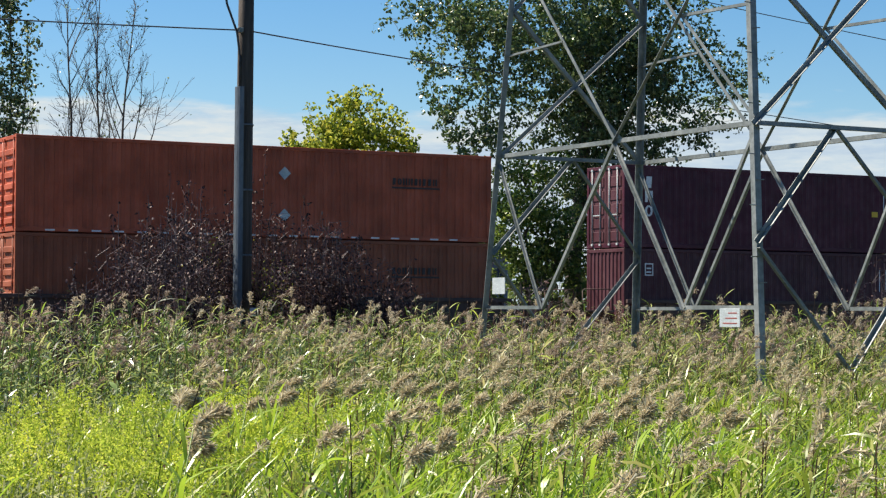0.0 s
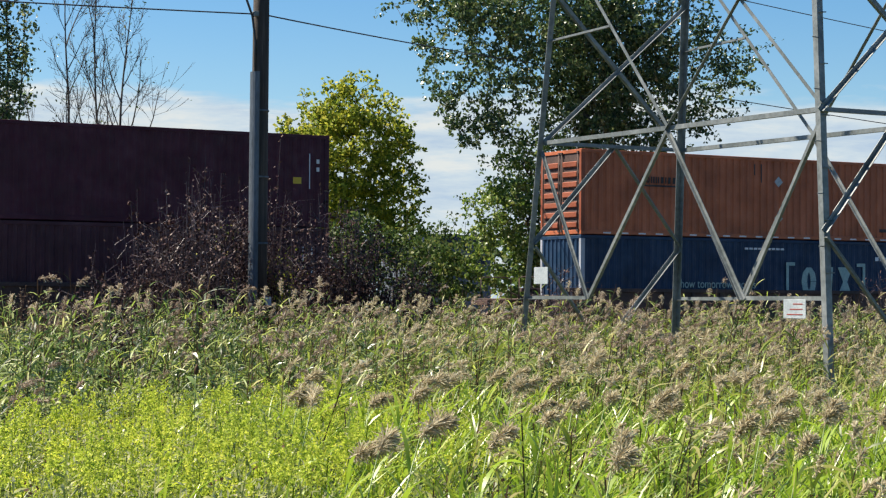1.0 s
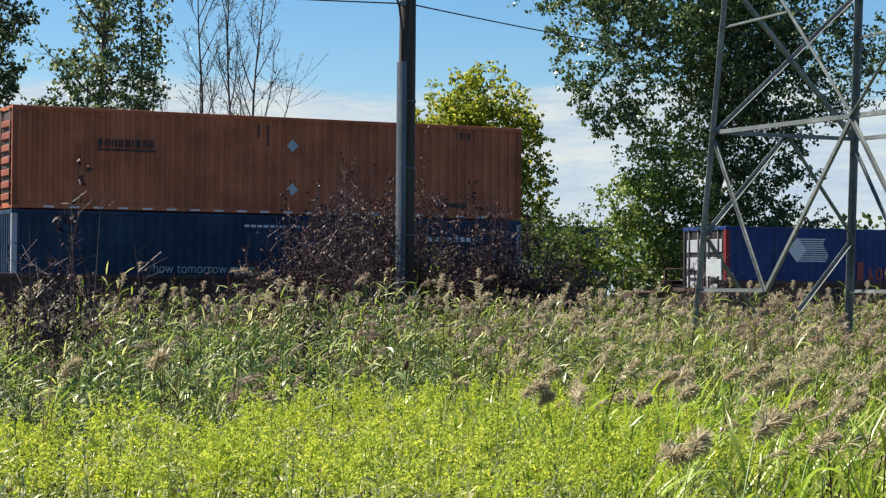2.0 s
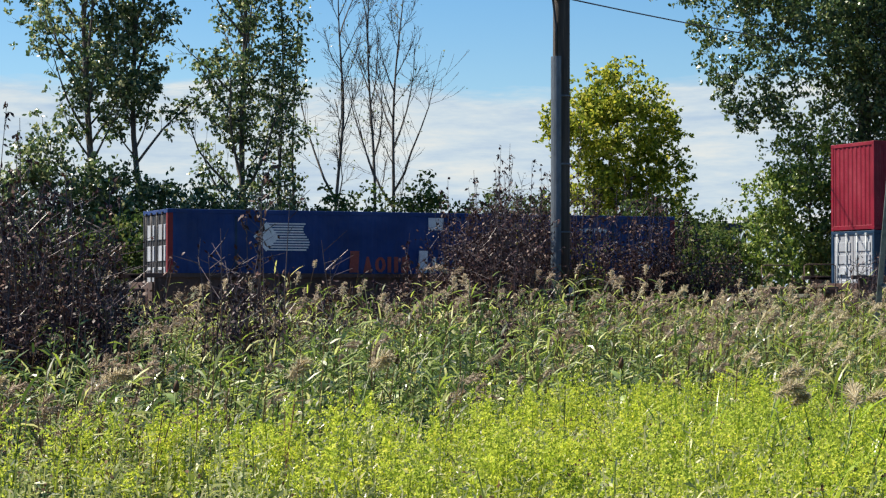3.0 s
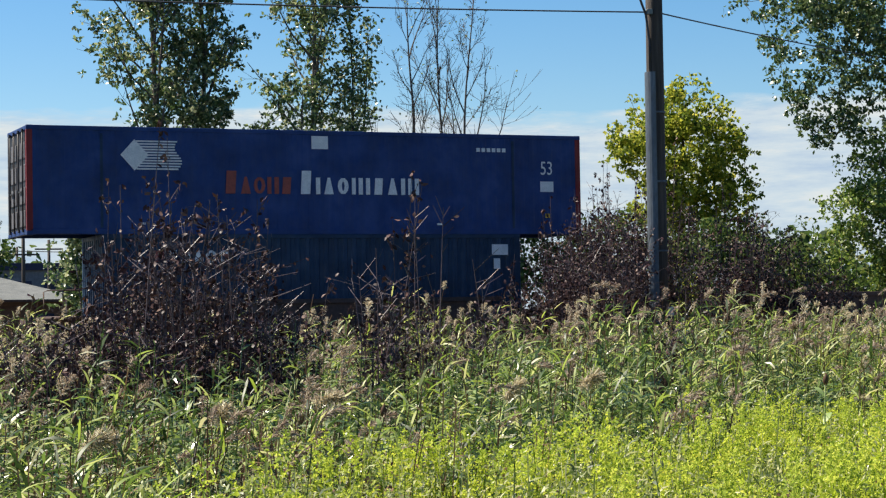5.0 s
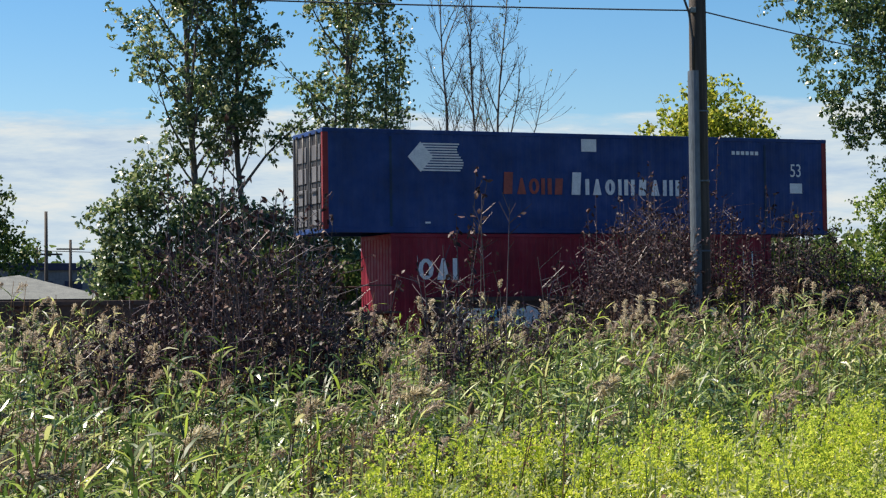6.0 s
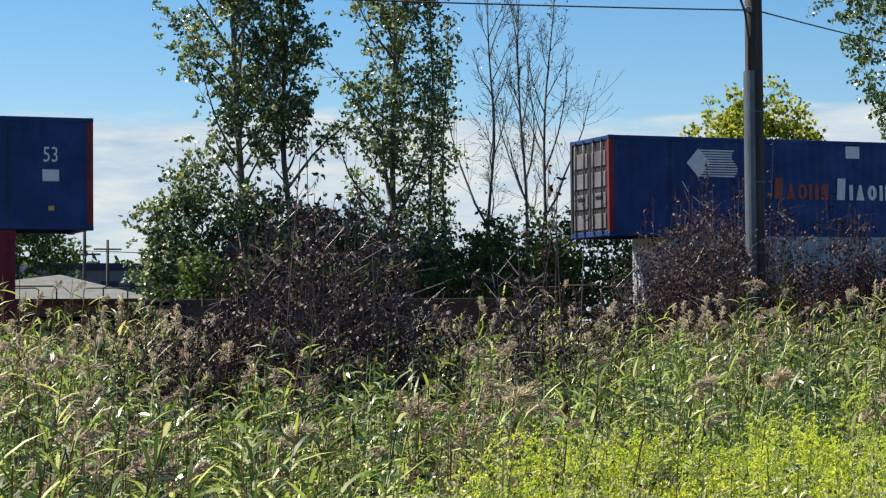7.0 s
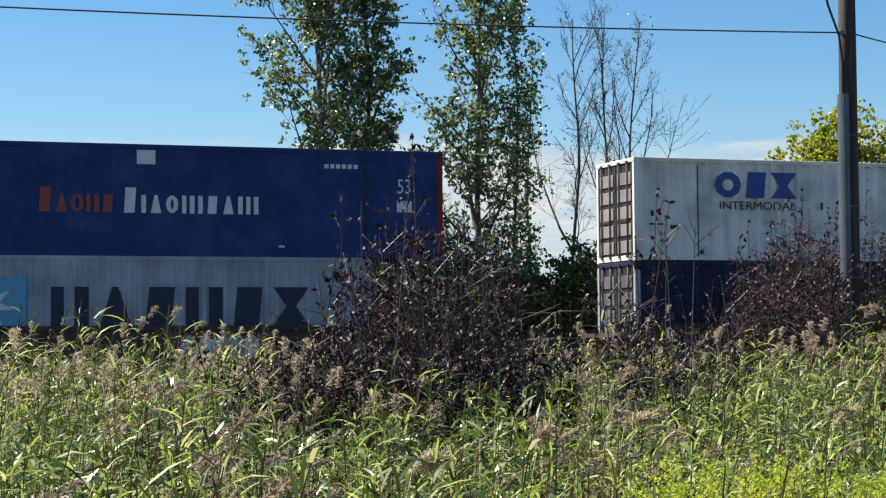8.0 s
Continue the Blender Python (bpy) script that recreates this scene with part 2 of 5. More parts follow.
def box(lo, hi, bevel=0.0):
    bm = bmesh.new()
    add_box(bm, lo, hi, bevel)
    return bm


def add_tube(bm, points, radii, sides=6, cap=True):
    rings, up = [], Vector((0.31, 0.2, 0.93))
    for i, p in enumerate(points):
        d = (Vector(points[min(i + 1, len(points) - 1)]) - Vector(points[max(i - 1, 0)])).normalized()
        s = d.cross(up if abs(d.dot(up)) < 0.95 else Vector((1, 0, 0))).normalized()
        t = d.cross(s)
        r = radii[i] if isinstance(radii, (list, tuple)) else radii
        rings.append([bm.verts.new(Vector(p) + r * (math.cos(a) * s + math.sin(a) * t)) for a in (2 * math.pi * k / sides for k in range(sides))])
    for a, b in zip(rings, rings[1:]):
        for k in range(sides):
            f = bm.faces.new((a[k], a[(k + 1) % sides], b[(k + 1) % sides], b[k]))
            f.smooth = sides > 4
    if cap:
        bm.faces.new(rings[0][::-1])
        bm.faces.new(rings[-1])


def tube(points, radii, sides=6):
    bm = bmesh.new()
    add_tube(bm, points, radii, sides)
    return bm


def add_angle(bm, a, b, w=0.09, t=0.012, turn=0.0):
    """A steel angle bar from a to b: two thin legs at a right angle."""
    a, b = Vector(a), Vector(b)
    d = (b - a).normalized()
    s = d.cross(Vector((0, 0, 1)) if abs(d.z) < 0.98 else Vector((1, 0, 0))).normalized()
    u = s.cross(d)
    c, n = math.cos(turn), math.sin(turn)
    s, u = c * s + n * u, c * u - n * s
    prof = [(0, 0), (w, 0), (w, t), (t, t), (t, w), (0, w)]
    ra = [bm.verts.new(a + x * s + y * u) for x, y in prof]
    rb = [bm.verts.new(b + x * s + y * u) for x, y in prof]
    for k in range(6):
        bm.faces.new((ra[k], ra[(k + 1) % 6], rb[(k + 1) % 6], rb[k]))
    bm.faces.new(ra[::-1])
    bm.faces.new(rb)


class Soup:
    """Many small quads gathered with numpy into one mesh."""

    def __init__(self):
        self.v, self.m, self.r = [], [], []

    def quads(self, corners, slot=0):
        corners = np.asarray(corners, np.float32).reshape(-1, 4, 3)
        self.v.append(corners)
        self.m.append(np.full(len(corners), slot, np.int32))

    def strips(self, left, right, slot=0):
        """Ribbons: arrays n x k x 3 of the two edges; the quads of one ribbon share corners."""
        n, k, _ = left.shape
        both = np.stack([left, right], 2).reshape(n, k * 2, 3)
        self.r.append((both.astype(np.float32), k, slot))

    def mesh(self, name, mats):
        vs, fs, ms, base = [], [], [], 0
        for c, m in zip(self.v, self.m):
            n = len(c)
            vs.append(c.reshape(-1, 3))
            fs.append(np.arange(n * 4).reshape(n, 4) + base)
            ms.append(m)
            base += n * 4
        for both, k, slot in self.r:
            n = len(both)
            vs.append(both.reshape(-1, 3))
            q = np.array([[2 * i, 2 * i + 1, 2 * i + 3, 2 * i + 2] for i in range(k - 1)])
            f = (np.arange(n)[:, None, None] * (2 * k) + q[None]).reshape(-1, 4) + base
            fs.append(f)
            ms.append(np.full(len(f), slot, np.int32))
            base += n * 2 * k
        v, f, mi = np.concatenate(vs), np.concatenate(fs), np.concatenate(ms)
        me = bpy.data.meshes.new(name)
        me.vertices.add(len(v))
        me.vertices.foreach_set("co", v.ravel())
        me.loops.add(f.size)
        me.loops.foreach_set("vertex_index", f.ravel().astype(np.int32))
        me.polygons.add(len(f))
        me.polygons.foreach_set("loop_start", np.arange(0, f.size, 4, dtype=np.int32))
        me.polygons.foreach_set("material_index", mi)
        me.update(calc_edges=True)
        for k in mats:
            me.materials.append(M[k])
        return me


def unit(a):
    return a / np.maximum(np.linalg.norm(a, axis=-1, keepdims=True), 1e-6)


def leaves(soup, rng, centres, length, width, slot=0, droop=0.3):
    """A folded leaf (two quads in one ribbon) at each centre, turned at random."""
    n = len(centres)
    d = unit(rng.normal(size=(n, 3)) + np.array([0, 0, -droop]))
    s = unit(np.cross(d, rng.normal(size=(n, 3))))
    u = np.cross(s, d)
    L = length * rng.uniform(0.6, 1.3, (n, 1))
    W = width * rng.uniform(0.7, 1.2, (n, 1))
    base, mid, tip = centres, centres + d * L * 0.5 + u * L * 0.1, centres + d * L
    left = np.stack([base - s * W * 0.12, mid - s * W * 0.5, tip - s * W * 0.08], 1)
    right = np.stack([base + s * W * 0.12, mid + s * W * 0.5, tip + s * W * 0.08], 1)
    soup.strips(left, right, slot)


# ---- ground, track and sky distance ----
def ground_height(x, y):
    """The field lies low; a bank lifts the track."""
    z = -1.0 + 0.12 * np.sin(x * 0.21 + 1.3) * np.sin(y * 0.17) + 0.05 * np.sin(x * 0.9) * np.sin(y * 0.8 + 2)
    bank = np.clip((y + 8.5) / 5.0, 0, 1) * np.clip((14.0 - y) / 8.0, 0, 1)
    bank = bank * bank * (3 - 2 * bank)
    far = np.clip((y - 8) / 10.0, 0, 1)
    return z * (1 - bank) * (1 - far) + bank * -0.42 + far * (1 - bank) * -0.5


def make_ground():
    xs = np.concatenate([[-3000, -900, -300, -120], np.arange(-60, 111, 1.0), [160, 320, 900, 3000]])
    ys = np.concatenate([[-3000, -900, -300, -120], np.arange(-75, 61, 1.0), [90, 160, 320, 900, 3000]])
    X, Y = np.meshgrid(xs, ys)
    Z = ground_height(X, Y)
    Z = np.where((np.abs(X) > 150) | (Y < -100) | (Y > 70), -0.8, Z)
    v = np.stack([X, Y, Z], -1).reshape(-1, 3)
    w = len(xs)
    f = [(j * w + i, j * w + i + 1, (j + 1) * w + i + 1, (j + 1) * w + i) for j in range(len(ys) - 1) for i in range(w - 1)]
    me = bpy.data.meshes.new("ground")
    me.from_pydata(v.tolist(), [], f)
    me.materials.append(M["soil"])
    for p in me.polygons:
        p.use_smooth = True
    tagged(new("ground", me), "dark damp soil of an overgrown field", "ground", kind="structure")


def make_track():
    bm = bmesh.new()
    prof = [(-1.6, -0.5), (-0.75, -0.2), (3.35, -0.2), (4.2, -0.5)]
    xs = list(range(-80, 261, 4))
    rows = [[bm.verts.new((x, y, z + 0.02 * math.sin(x * 1.7 + y))) for y, z in prof] for x in xs]
    for a, b in zip(rows, rows[1:]):
        for k in range(3):
            bm.faces.new((a[k], b[k], b[k + 1], a[k + 1]))
    tagged(part("ballast_bed", bm, "ballast"), "grey crushed stone ballast under the railway track", "ballast", kind="structure")
    for y in (0.54, 2.04):
        bm = bmesh.new()
        prof = [(-0.07, -0.17), (0.07, -0.17), (0.07, -0.155), (0.01, -0.13), (0.01, -0.04), (0.036, -0.03), (0.036, 0), (-0.036, 0), (-0.036, -0.03), (-0.01, -0.04), (-0.01, -0.13), (-0.07, -0.155)]
        a = [bm.verts.new((-80, y + p, z)) for p, z in prof]
        b = [bm.verts.new((260, y + p, z)) for p, z in prof]
        for k in range(len(prof)):
            bm.faces.new((a[k], a[(k + 1) % 12], b[(k + 1) % 12], b[k]))
        tagged(part("rail", bm, "rail"), "rusty steel rail with a worn head", "rail", "rails of the track", "structure")


def make_sleepers():
    track = empty("sleepers", pose(0, 1.29, 0), "dark creosoted wooden sleepers in ballast", "sleepers", kind="structure")
    me = None
    for k in range(150):
        if me is None:
            ob = part("sleeper", box((-0.11, -1.3, -0.36), (0.11, 1.3, -0.172), 0.01), "sleeper", track)
            me = ob.data
        else:
            ob = new("sleeper", me)
            ob.parent = track
        ob.location = (-24 + k * 0.52, random.uniform(-0.04, 0.04), random.uniform(-0.006, 0.0))


def make_clouds():
    """A bank of white cloud along the horizon, far behind everything."""
    m = bpy.data.materials.new("cloud")
    m.use_nodes = True
    n, l = m.node_tree.nodes, m.node_tree.links
    n.remove(n["Principled BSDF"])
    tc = n.new("ShaderNodeTexCoord")
    sep = n.new("ShaderNodeSeparateXYZ")
    l.new(tc.outputs["Object"], sep.inputs[0])
    body = noise_of(n, l, 0.0022, 6, (1, 1, 5.0), 0.6)
    wisp = noise_of(n, l, 0.006, 8, (1, 1, 6.0), 0.65)
    # cover falls with height; the noise frays its upper edge
    h = n.new("ShaderNodeMapRange")
    h.inputs[1].default_value, h.inputs[2].default_value = 205, 330
    h.inputs[3].default_value, h.inputs[4].default_value = 1.05, -0.45
    l.new(sep.outputs["Z"], h.inputs[0])
    add = n.new("ShaderNodeMath")
    add.operation = "MULTIPLY_ADD"
    l.new(body, add.inputs[0])
    add.inputs[1].default_value = 1.5
    l.new(h.outputs[0], add.inputs[2])
    add2 = n.new("ShaderNodeMath")
    add2.operation = "MULTIPLY_ADD"
    l.new(wisp, add2.inputs[0])
    add2.inputs[1].default_value = 0.7
    l.new(add.outputs[0], add2.inputs[2])
    mr = n.new("ShaderNodeMapRange")
    mr.inputs[1].default_value, mr.inputs[2].default_value = 1.0, 1.36
    l.new(add2.outputs[0], mr.inputs[0])
    em, tr, mx = n.new("ShaderNodeEmission"), n.new("ShaderNodeBsdfTransparent"), n.new("ShaderNodeMixShader")
    l.new(ramp(n, l, wisp, [(0.32, (0.55, 0.73, 0.94)), (0.52, (0.75, 0.90, 1.0)), (0.66, (0.93, 1.0, 1.0))]), em.inputs["Color"])
    em.inputs["Strength"].default_value = 0.375
    l.new(mr.outputs[0], mx.inputs[0])
    l.new(tr.outputs[0], mx.inputs[1])
    l.new(em.outputs[0], mx.inputs[2])
    l.new(mx.outputs[0], n["Material Output"].inputs["Surface"])
    M["cloud"] = m
    bm = bmesh.new()
    lo, hi = [], []
    for k in range(73):
        a = 2 * math.pi * k / 72
        lo.append(bm.verts.new((2800 * math.cos(a), 2800 * math.sin(a), -10)))
        hi.append(bm.verts.new((2800 * math.cos(a), 2800 * math.sin(a), 480)))
    for k in range(72):
        bm.faces.new((lo[k], lo[k + 1], hi[k + 1], hi[k]))
    tagged(part("backdrop_clouds", bm, "cloud"), "low bank of white cloud under blue sky", "clouds", kind="structure")


make_ground()
make_track()
make_clouds()

# ---- the train: containers and well cars ----
MOVERS = []        # things that travel with the train, and where they stand at 0 s


def corrugated(L, W, H, pitch, depth, ends):
    """Two long walls, the roof and the plain ends of a container, with real folds in the walls."""
    bm = bmesh.new()
    def folded(p0, p1, inward, n):
        p0, p1, inward = Vector(p0), Vector(p1), Vector(inward)
        cols = []
        for k in range(n):
            for s, off in ((0.0, 0), (0.36, 0), (0.5, 1), (0.86, 1)):
                q = p0.lerp(p1, (k + s) / n) + inward * depth * off
                cols.append((bm.verts.new((q.x, q.y, 0.15)), bm.verts.new((q.x, q.y, H - 0.10))))
        q = p1
        cols.append((bm.verts.new((q.x, q.y, 0.15)), bm.verts.new((q.x, q.y, H - 0.10))))
        for a, b in zip(cols, cols[1:]):
            bm.faces.new((a[0], b[0], b[1], a[1]))
    x, y, n = L / 2 - 0.14, W / 2 - 0.012, int(L / pitch)
    folded((-x, -y, 0), (x, -y, 0), (0, 1, 0), n)
    folded((x, y, 0), (-x, y, 0), (0, -1, 0), n)
    for side in ends:
        sx = side * (L / 2 - 0.015)
        folded((sx, -side * (W / 2 - 0.14), 0), (sx, side * (W / 2 - 0.14), 0), (-side, 0, 0), max(6, int(W / 0.26)))
    add_box(bm, (-L / 2 + 0.03, -W / 2 + 0.03, H - 0.035), (L / 2 - 0.03, W / 2 - 0.03, H - 0.015))
    add_box(bm, (-L / 2 + 0.03, -W / 2 + 0.05, 0.14), (L / 2 - 0.03, W / 2 - 0.05, 0.17))
    return bm


def bars(mat, rects, parent, L, W, H, name="marking", label=""):
    """Painted marks on the long wall: rows of (x, z, width, height) from its left lower corner."""
    for x, z, w, h in rects:
        part(name, box((-L / 2 + x, -W / 2 - 0.004, z), (-L / 2 + x + w, -W / 2 + 0.006, z + h)), mat, parent, label)


def poly_mark(mat, corners, parent, L, W, name="marking", label=""):
    bm = bmesh.new()
    a = [bm.verts.new((-L / 2 + x, -W / 2 - 0.006, z)) for x, z in corners]
    b = [bm.verts.new((-L / 2 + x, -W / 2 + 0.006, z)) for x, z in corners]
    bm.faces.new(a)
    bm.faces.new(b[::-1])
    for k in range(len(a)):
        bm.faces.new((a[k], b[k], b[(k + 1) % len(a)], a[(k + 1) % len(a)]))
    bmesh.ops.recalc_face_normals(bm, faces=bm.faces)
    return part(name, bm, mat, parent, label)


def shape_row(mat, parent, L, W, x, z, kinds, w, h, s, gap, first=1.0):
    """A row of plain painted shapes of the size of a trade name: ring, wedge, hourglass, slanted post, twin bars and slab."""
    for n, kind in enumerate(kinds):
        k = first if n == 0 else 1.0
        ww, hh = w * (0.5 + 0.5 * k), h * k
        if kind == "twin":
            poly_mark(mat, [(x, z), (x + ww * 0.34, z), (x + ww * 0.34, z + hh), (x, z + hh)], parent, L, W)
            pts = [(ww * 0.62, 0), (ww, 0), (ww, hh), (ww * 0.62, hh)]
        elif kind == "post":
            pts = [(ww * 0.1, 0), (ww * 0.8, 0), (ww * 0.9, hh), (ww * 0.2, hh)]
        elif kind == "slab":
            pts, ww = [(0, 0), (s, 0), (s, hh), (0, hh)], s
        elif kind == "ring":
            ring = [(ww / 2 + ww / 2 * math.cos(a), hh / 2 + hh / 2 * math.sin(a)) for a in (radians(1 + 35.8 * j) for j in range(11))]
            hole = [(ww / 2 + (ww / 2 - s) * math.cos(a), hh / 2 + (hh / 2 - s * 0.8) * math.sin(a)) for a in (radians(359 - 35.8 * j) for j in range(11))]
            pts = ring + hole
        elif kind == "cross":
            pts = [(0, 0), (ww, 0), (ww * 0.64, hh / 2), (ww, hh), (0, hh), (ww * 0.36, hh / 2)]
        else:
            pts = [(ww * 0.08, 0), (ww * 0.92, 0), (ww / 2 + s * 0.3, hh), (ww / 2 - s * 0.3, hh)]
        poly_mark(mat, [(x + a, z + b) for a, b in pts], parent, L, W)
        x += ww + gap


def words(text, mat, parent, L, W, x, z, size, label="", stretch=1.0):
    cu = bpy.data.curves.new("lettering", "FONT")
    cu.body, cu.size, cu.extrude = text, size, 0.003
    ob = new("lettering", cu)
    bpy.context.view_layer.update()
    me = bpy.data.meshes.new_from_object(ob.evaluated_get(bpy.context.evaluated_depsgraph_get()))
    bpy.data.objects.remove(ob)
    me.materials.clear()
    me.materials.append(M[mat])
    me.transform(Matrix.Translation((-L / 2 + x, -W / 2 - 0.004, z)) @ Matrix.Rotation(radians(90), 4, "X") @ Matrix.Diagonal((stretch, 1, 1, 1)))
    ob = new("lettering", me)
    ob.parent = parent
    if label:
        tagged(ob, label)
    return ob


def doors(c, L, W, H, mat, bar_mat, ribs, panel_mat):
    """Two end doors at the -x end, each with raised panels, two rods and handles."""
    x = -L / 2
    for s in (-1, 1):
        y0, y1 = (s * 0.015, s * (W / 2 - 0.13))
        y0, y1 = min(y0, y1), max(y0, y1)
        bm = box((x + 0.03, y0, 0.16), (x + 0.075, y1, H - 0.12), 0.008)
        hgt, panels = (H - 0.5) / ribs, []
        for k in range(ribs):
            z = 0.24 + k * hgt
            panels.append(box((x - (0.03 if ribs > 5 else -0.005), y0 + 0.12, z), (x + 0.032, y1 - 0.12, z + hgt * (0.55 if ribs > 5 else 0.72)), 0.02 if ribs > 5 else 0.008))
        door = part("door", bm, mat, c)
        for pb in panels:
            part("panel", pb, panel_mat, door)
        for f in ((0.06, 0.94) if ribs > 5 else (0.28, 0.76)):
            y = y0 + (y1 - y0) * f
            part("lock_rod", tube([(x - 0.02, y, 0.12), (x - 0.02, y, H - 0.08)], 0.021, 6), bar_mat, door)
            part("keeper", box((x - 0.045, y - 0.05, H - 0.15), (x + 0.03, y + 0.05, H - 0.08)), bar_mat, door)
            part("keeper", box((x - 0.045, y - 0.05, 0.1), (x + 0.03, y + 0.05, 0.17)), bar_mat, door)
        part("handle", box((x - 0.04, y0 + (y1 - y0) * 0.28, 1.15), (x - 0.012, y0 + (y1 - y0) * 0.7, 1.19)), bar_mat, door)


def container(L, W, H, mat, x, z, label, end="doors", frame_mat=None, door_mat=None, post_mat=None, ribs=5, pitch=0.28, bar_mat=None, right_post=None, panel_mat=None, fold=0.034, far_post=None):
    c = empty("container", pose(x + L / 2, W / 2, z), label, "shipping container", "containers on the train")
    MOVERS.append((c, x + L / 2, W / 2, z))
    fm, dm, pm = frame_mat or mat, door_mat or mat, post_mat or frame_mat or mat
    part("body", corrugated(L, W, H, pitch, fold, (1,) if end == "doors" else (1, -1)), mat, c)
    for s in (-1, 1):
        y = s * W / 2
        part("top_rail", box((-L / 2 + 0.1, min(y, y - s * 0.07), H - 0.12), (L / 2 - 0.1, max(y, y - s * 0.07), H - 0.005), 0.008), fm, c)
        part("bottom_rail", box((-L / 2 + 0.1, min(y, y - s * 0.09), 0.02), (L / 2 - 0.1, max(y, y - s * 0.09), 0.17), 0.01), fm, c)
    for sx in (-1, 1):
        x0 = sx * L / 2
        part("header", box((min(x0, x0 - sx * 0.1), -W / 2 + 0.1, H - 0.13), (max(x0, x0 - sx * 0.1), W / 2 - 0.1, H - 0.01), 0.008), fm, c)
        part("threshold", box((min(x0, x0 - sx * 0.12), -W / 2 + 0.1, 0.02), (max(x0, x0 - sx * 0.12), W / 2 - 0.1, 0.16), 0.008), fm, c)
        for sy in (-1, 1):
            y0 = sy * W / 2
            pk = (right_post or pm) if sx > 0 else (far_post or pm) if sy > 0 else pm
            part("corner_post", box((min(x0, x0 - sx * 0.16), min(y0, y0 - sy * 0.14), 0.11), (max(x0, x0 - sx * 0.16), max(y0, y0 - sy * 0.14), H - 0.11), 0.012), pk, c)
            for zz in (0.0, H - 0.118):
                part("corner_casting", box((min(x0 + sx * 0.004, x0 - sx * 0.178), min(y0 + sy * 0.004, y0 - sy * 0.162), zz), (max(x0 + sx * 0.004, x0 - sx * 0.178), max(y0 + sy * 0.004, y0 - sy * 0.162), zz + 0.118), 0.012), fm, c)
    if end == "doors":
        doors(c, L, W, H, dm, bar_mat or dm, ribs, panel_mat or dm)
    return c


def well_car(x0, x1, mat, label):
    """A well car between its truck centres: side sills, bulkheads, decks, trucks."""
    L, mid = x1 - x0, (x0 + x1) / 2
    c = empty("well_car", pose(mid, 1.29, 0), label, "rail car", "well cars of the train")
    MOVERS.append((c, mid, 1.29, 0))
    w = L / 2 - 2.6
    for s in (-1, 1):
        y = s * 1.36
        bm = bmesh.new()
        lo, hi = min(y, y + s * 0.05), max(y, y + s * 0.05)
        add_box(bm, (-w, lo, 0.32), (w, hi, 1.5))
        add_box(bm, (-w - 0.3, min(y, y + s * 0.12), 1.42), (w + 0.3, max(y, y + s * 0.12), 1.55), 0.01)
        add_box(bm, (-w, min(y, y + s * 0.14), 0.26), (w, max(y, y + s * 0.14), 0.42), 0.01)
        for k in range(int(2 * w / 1.2) + 1):
            xx = -w + 0.1 + k * 1.2
            add_box(bm, (xx, min(y + s * 0.045, y + s * 0.11), 0.42), (xx + 0.09, max(y + s * 0.045, y + s * 0.11), 1.42))
        part("side_sill", bm, mat, c)
    part("floor", box((-w, -1.3, 0.3), (w, 1.3, 0.36)), mat, c)
    for s in (-1, 1):
        part("bulkhead", box((s * w - 0.05, -1.34, 0.32), (s * w + 0.05, 1.34, 1.3)), mat, c)
        part("end_deck", box((min(s * w, s * (L / 2 + 0.2)), -0.55, 0.95), (max(s * w, s * (L / 2 + 0.2)), 0.55, 1.12), 0.01), mat, c)
        part("platform", box((s * (w + 1.4) - 0.7, -1.3, 1.12), (s * (w + 1.4) + 0.7, 1.3, 1.18), 0.01), mat, c)
        for yy in (-1.25, 1.25):
            part("handrail", tube([(s * (w + 0.8), yy, 1.18), (s * (w + 0.8), yy, 1.85), (s * (w + 0.9), yy, 1.9), (s * (w + 1.9), yy, 1.9), (s * (w + 2.0), yy, 1.85), (s * (w + 2.0), yy, 1.18)], 0.02, 5), mat, c)
    for s in (-1, 1):
        tx = s * L / 2
        for yy in (-1.02, 0.92):
            bm = bmesh.new()
            add_box(bm, (tx - 1.1, yy, 0.45), (tx + 1.1, yy + 0.1, 0.62), 0.02)
            add_box(bm, (tx - 0.35, yy, 0.25), (tx + 0.35, yy + 0.1, 0.62), 0.02)
            part("truck_frame", bm, "car_brown", c)
        for ax in (-0.88, 0.88):
            for yy in (-0.82, 0.70):
                wh = part("wheel", tube([(0, -0.06, 0), (0, 0.06, 0)], 0.42, 20), "rail", c)
                wh.location = (tx + ax, yy + 0.06, 0.42)
    return c


FT40, FT53, FT20 = 12.192, 16.154, 6.058
HC = 2.896
DW, IW = 2.59, 2.44
LOW = 0.44


def schneider_marks(c, L, W, x, mark):
    bars("mark_black", [(x, 1.70, 1.75, 0.06)], c, L, W, 0)
    shape_row("mark_black", c, L, W, x, 1.82, ("post", "ring", "twin", "twin", "post", "slab", "post", "post", "twin"), 0.15, 0.22, 0.05, 0.05)


def diamond(c, L, W, x, z, r, mat="foil"):
    poly_mark(mat, [(x - r, z), (x, z - r), (x + r, z), (x, z + r)], c, L, W, "placard", "pale diamond placard")


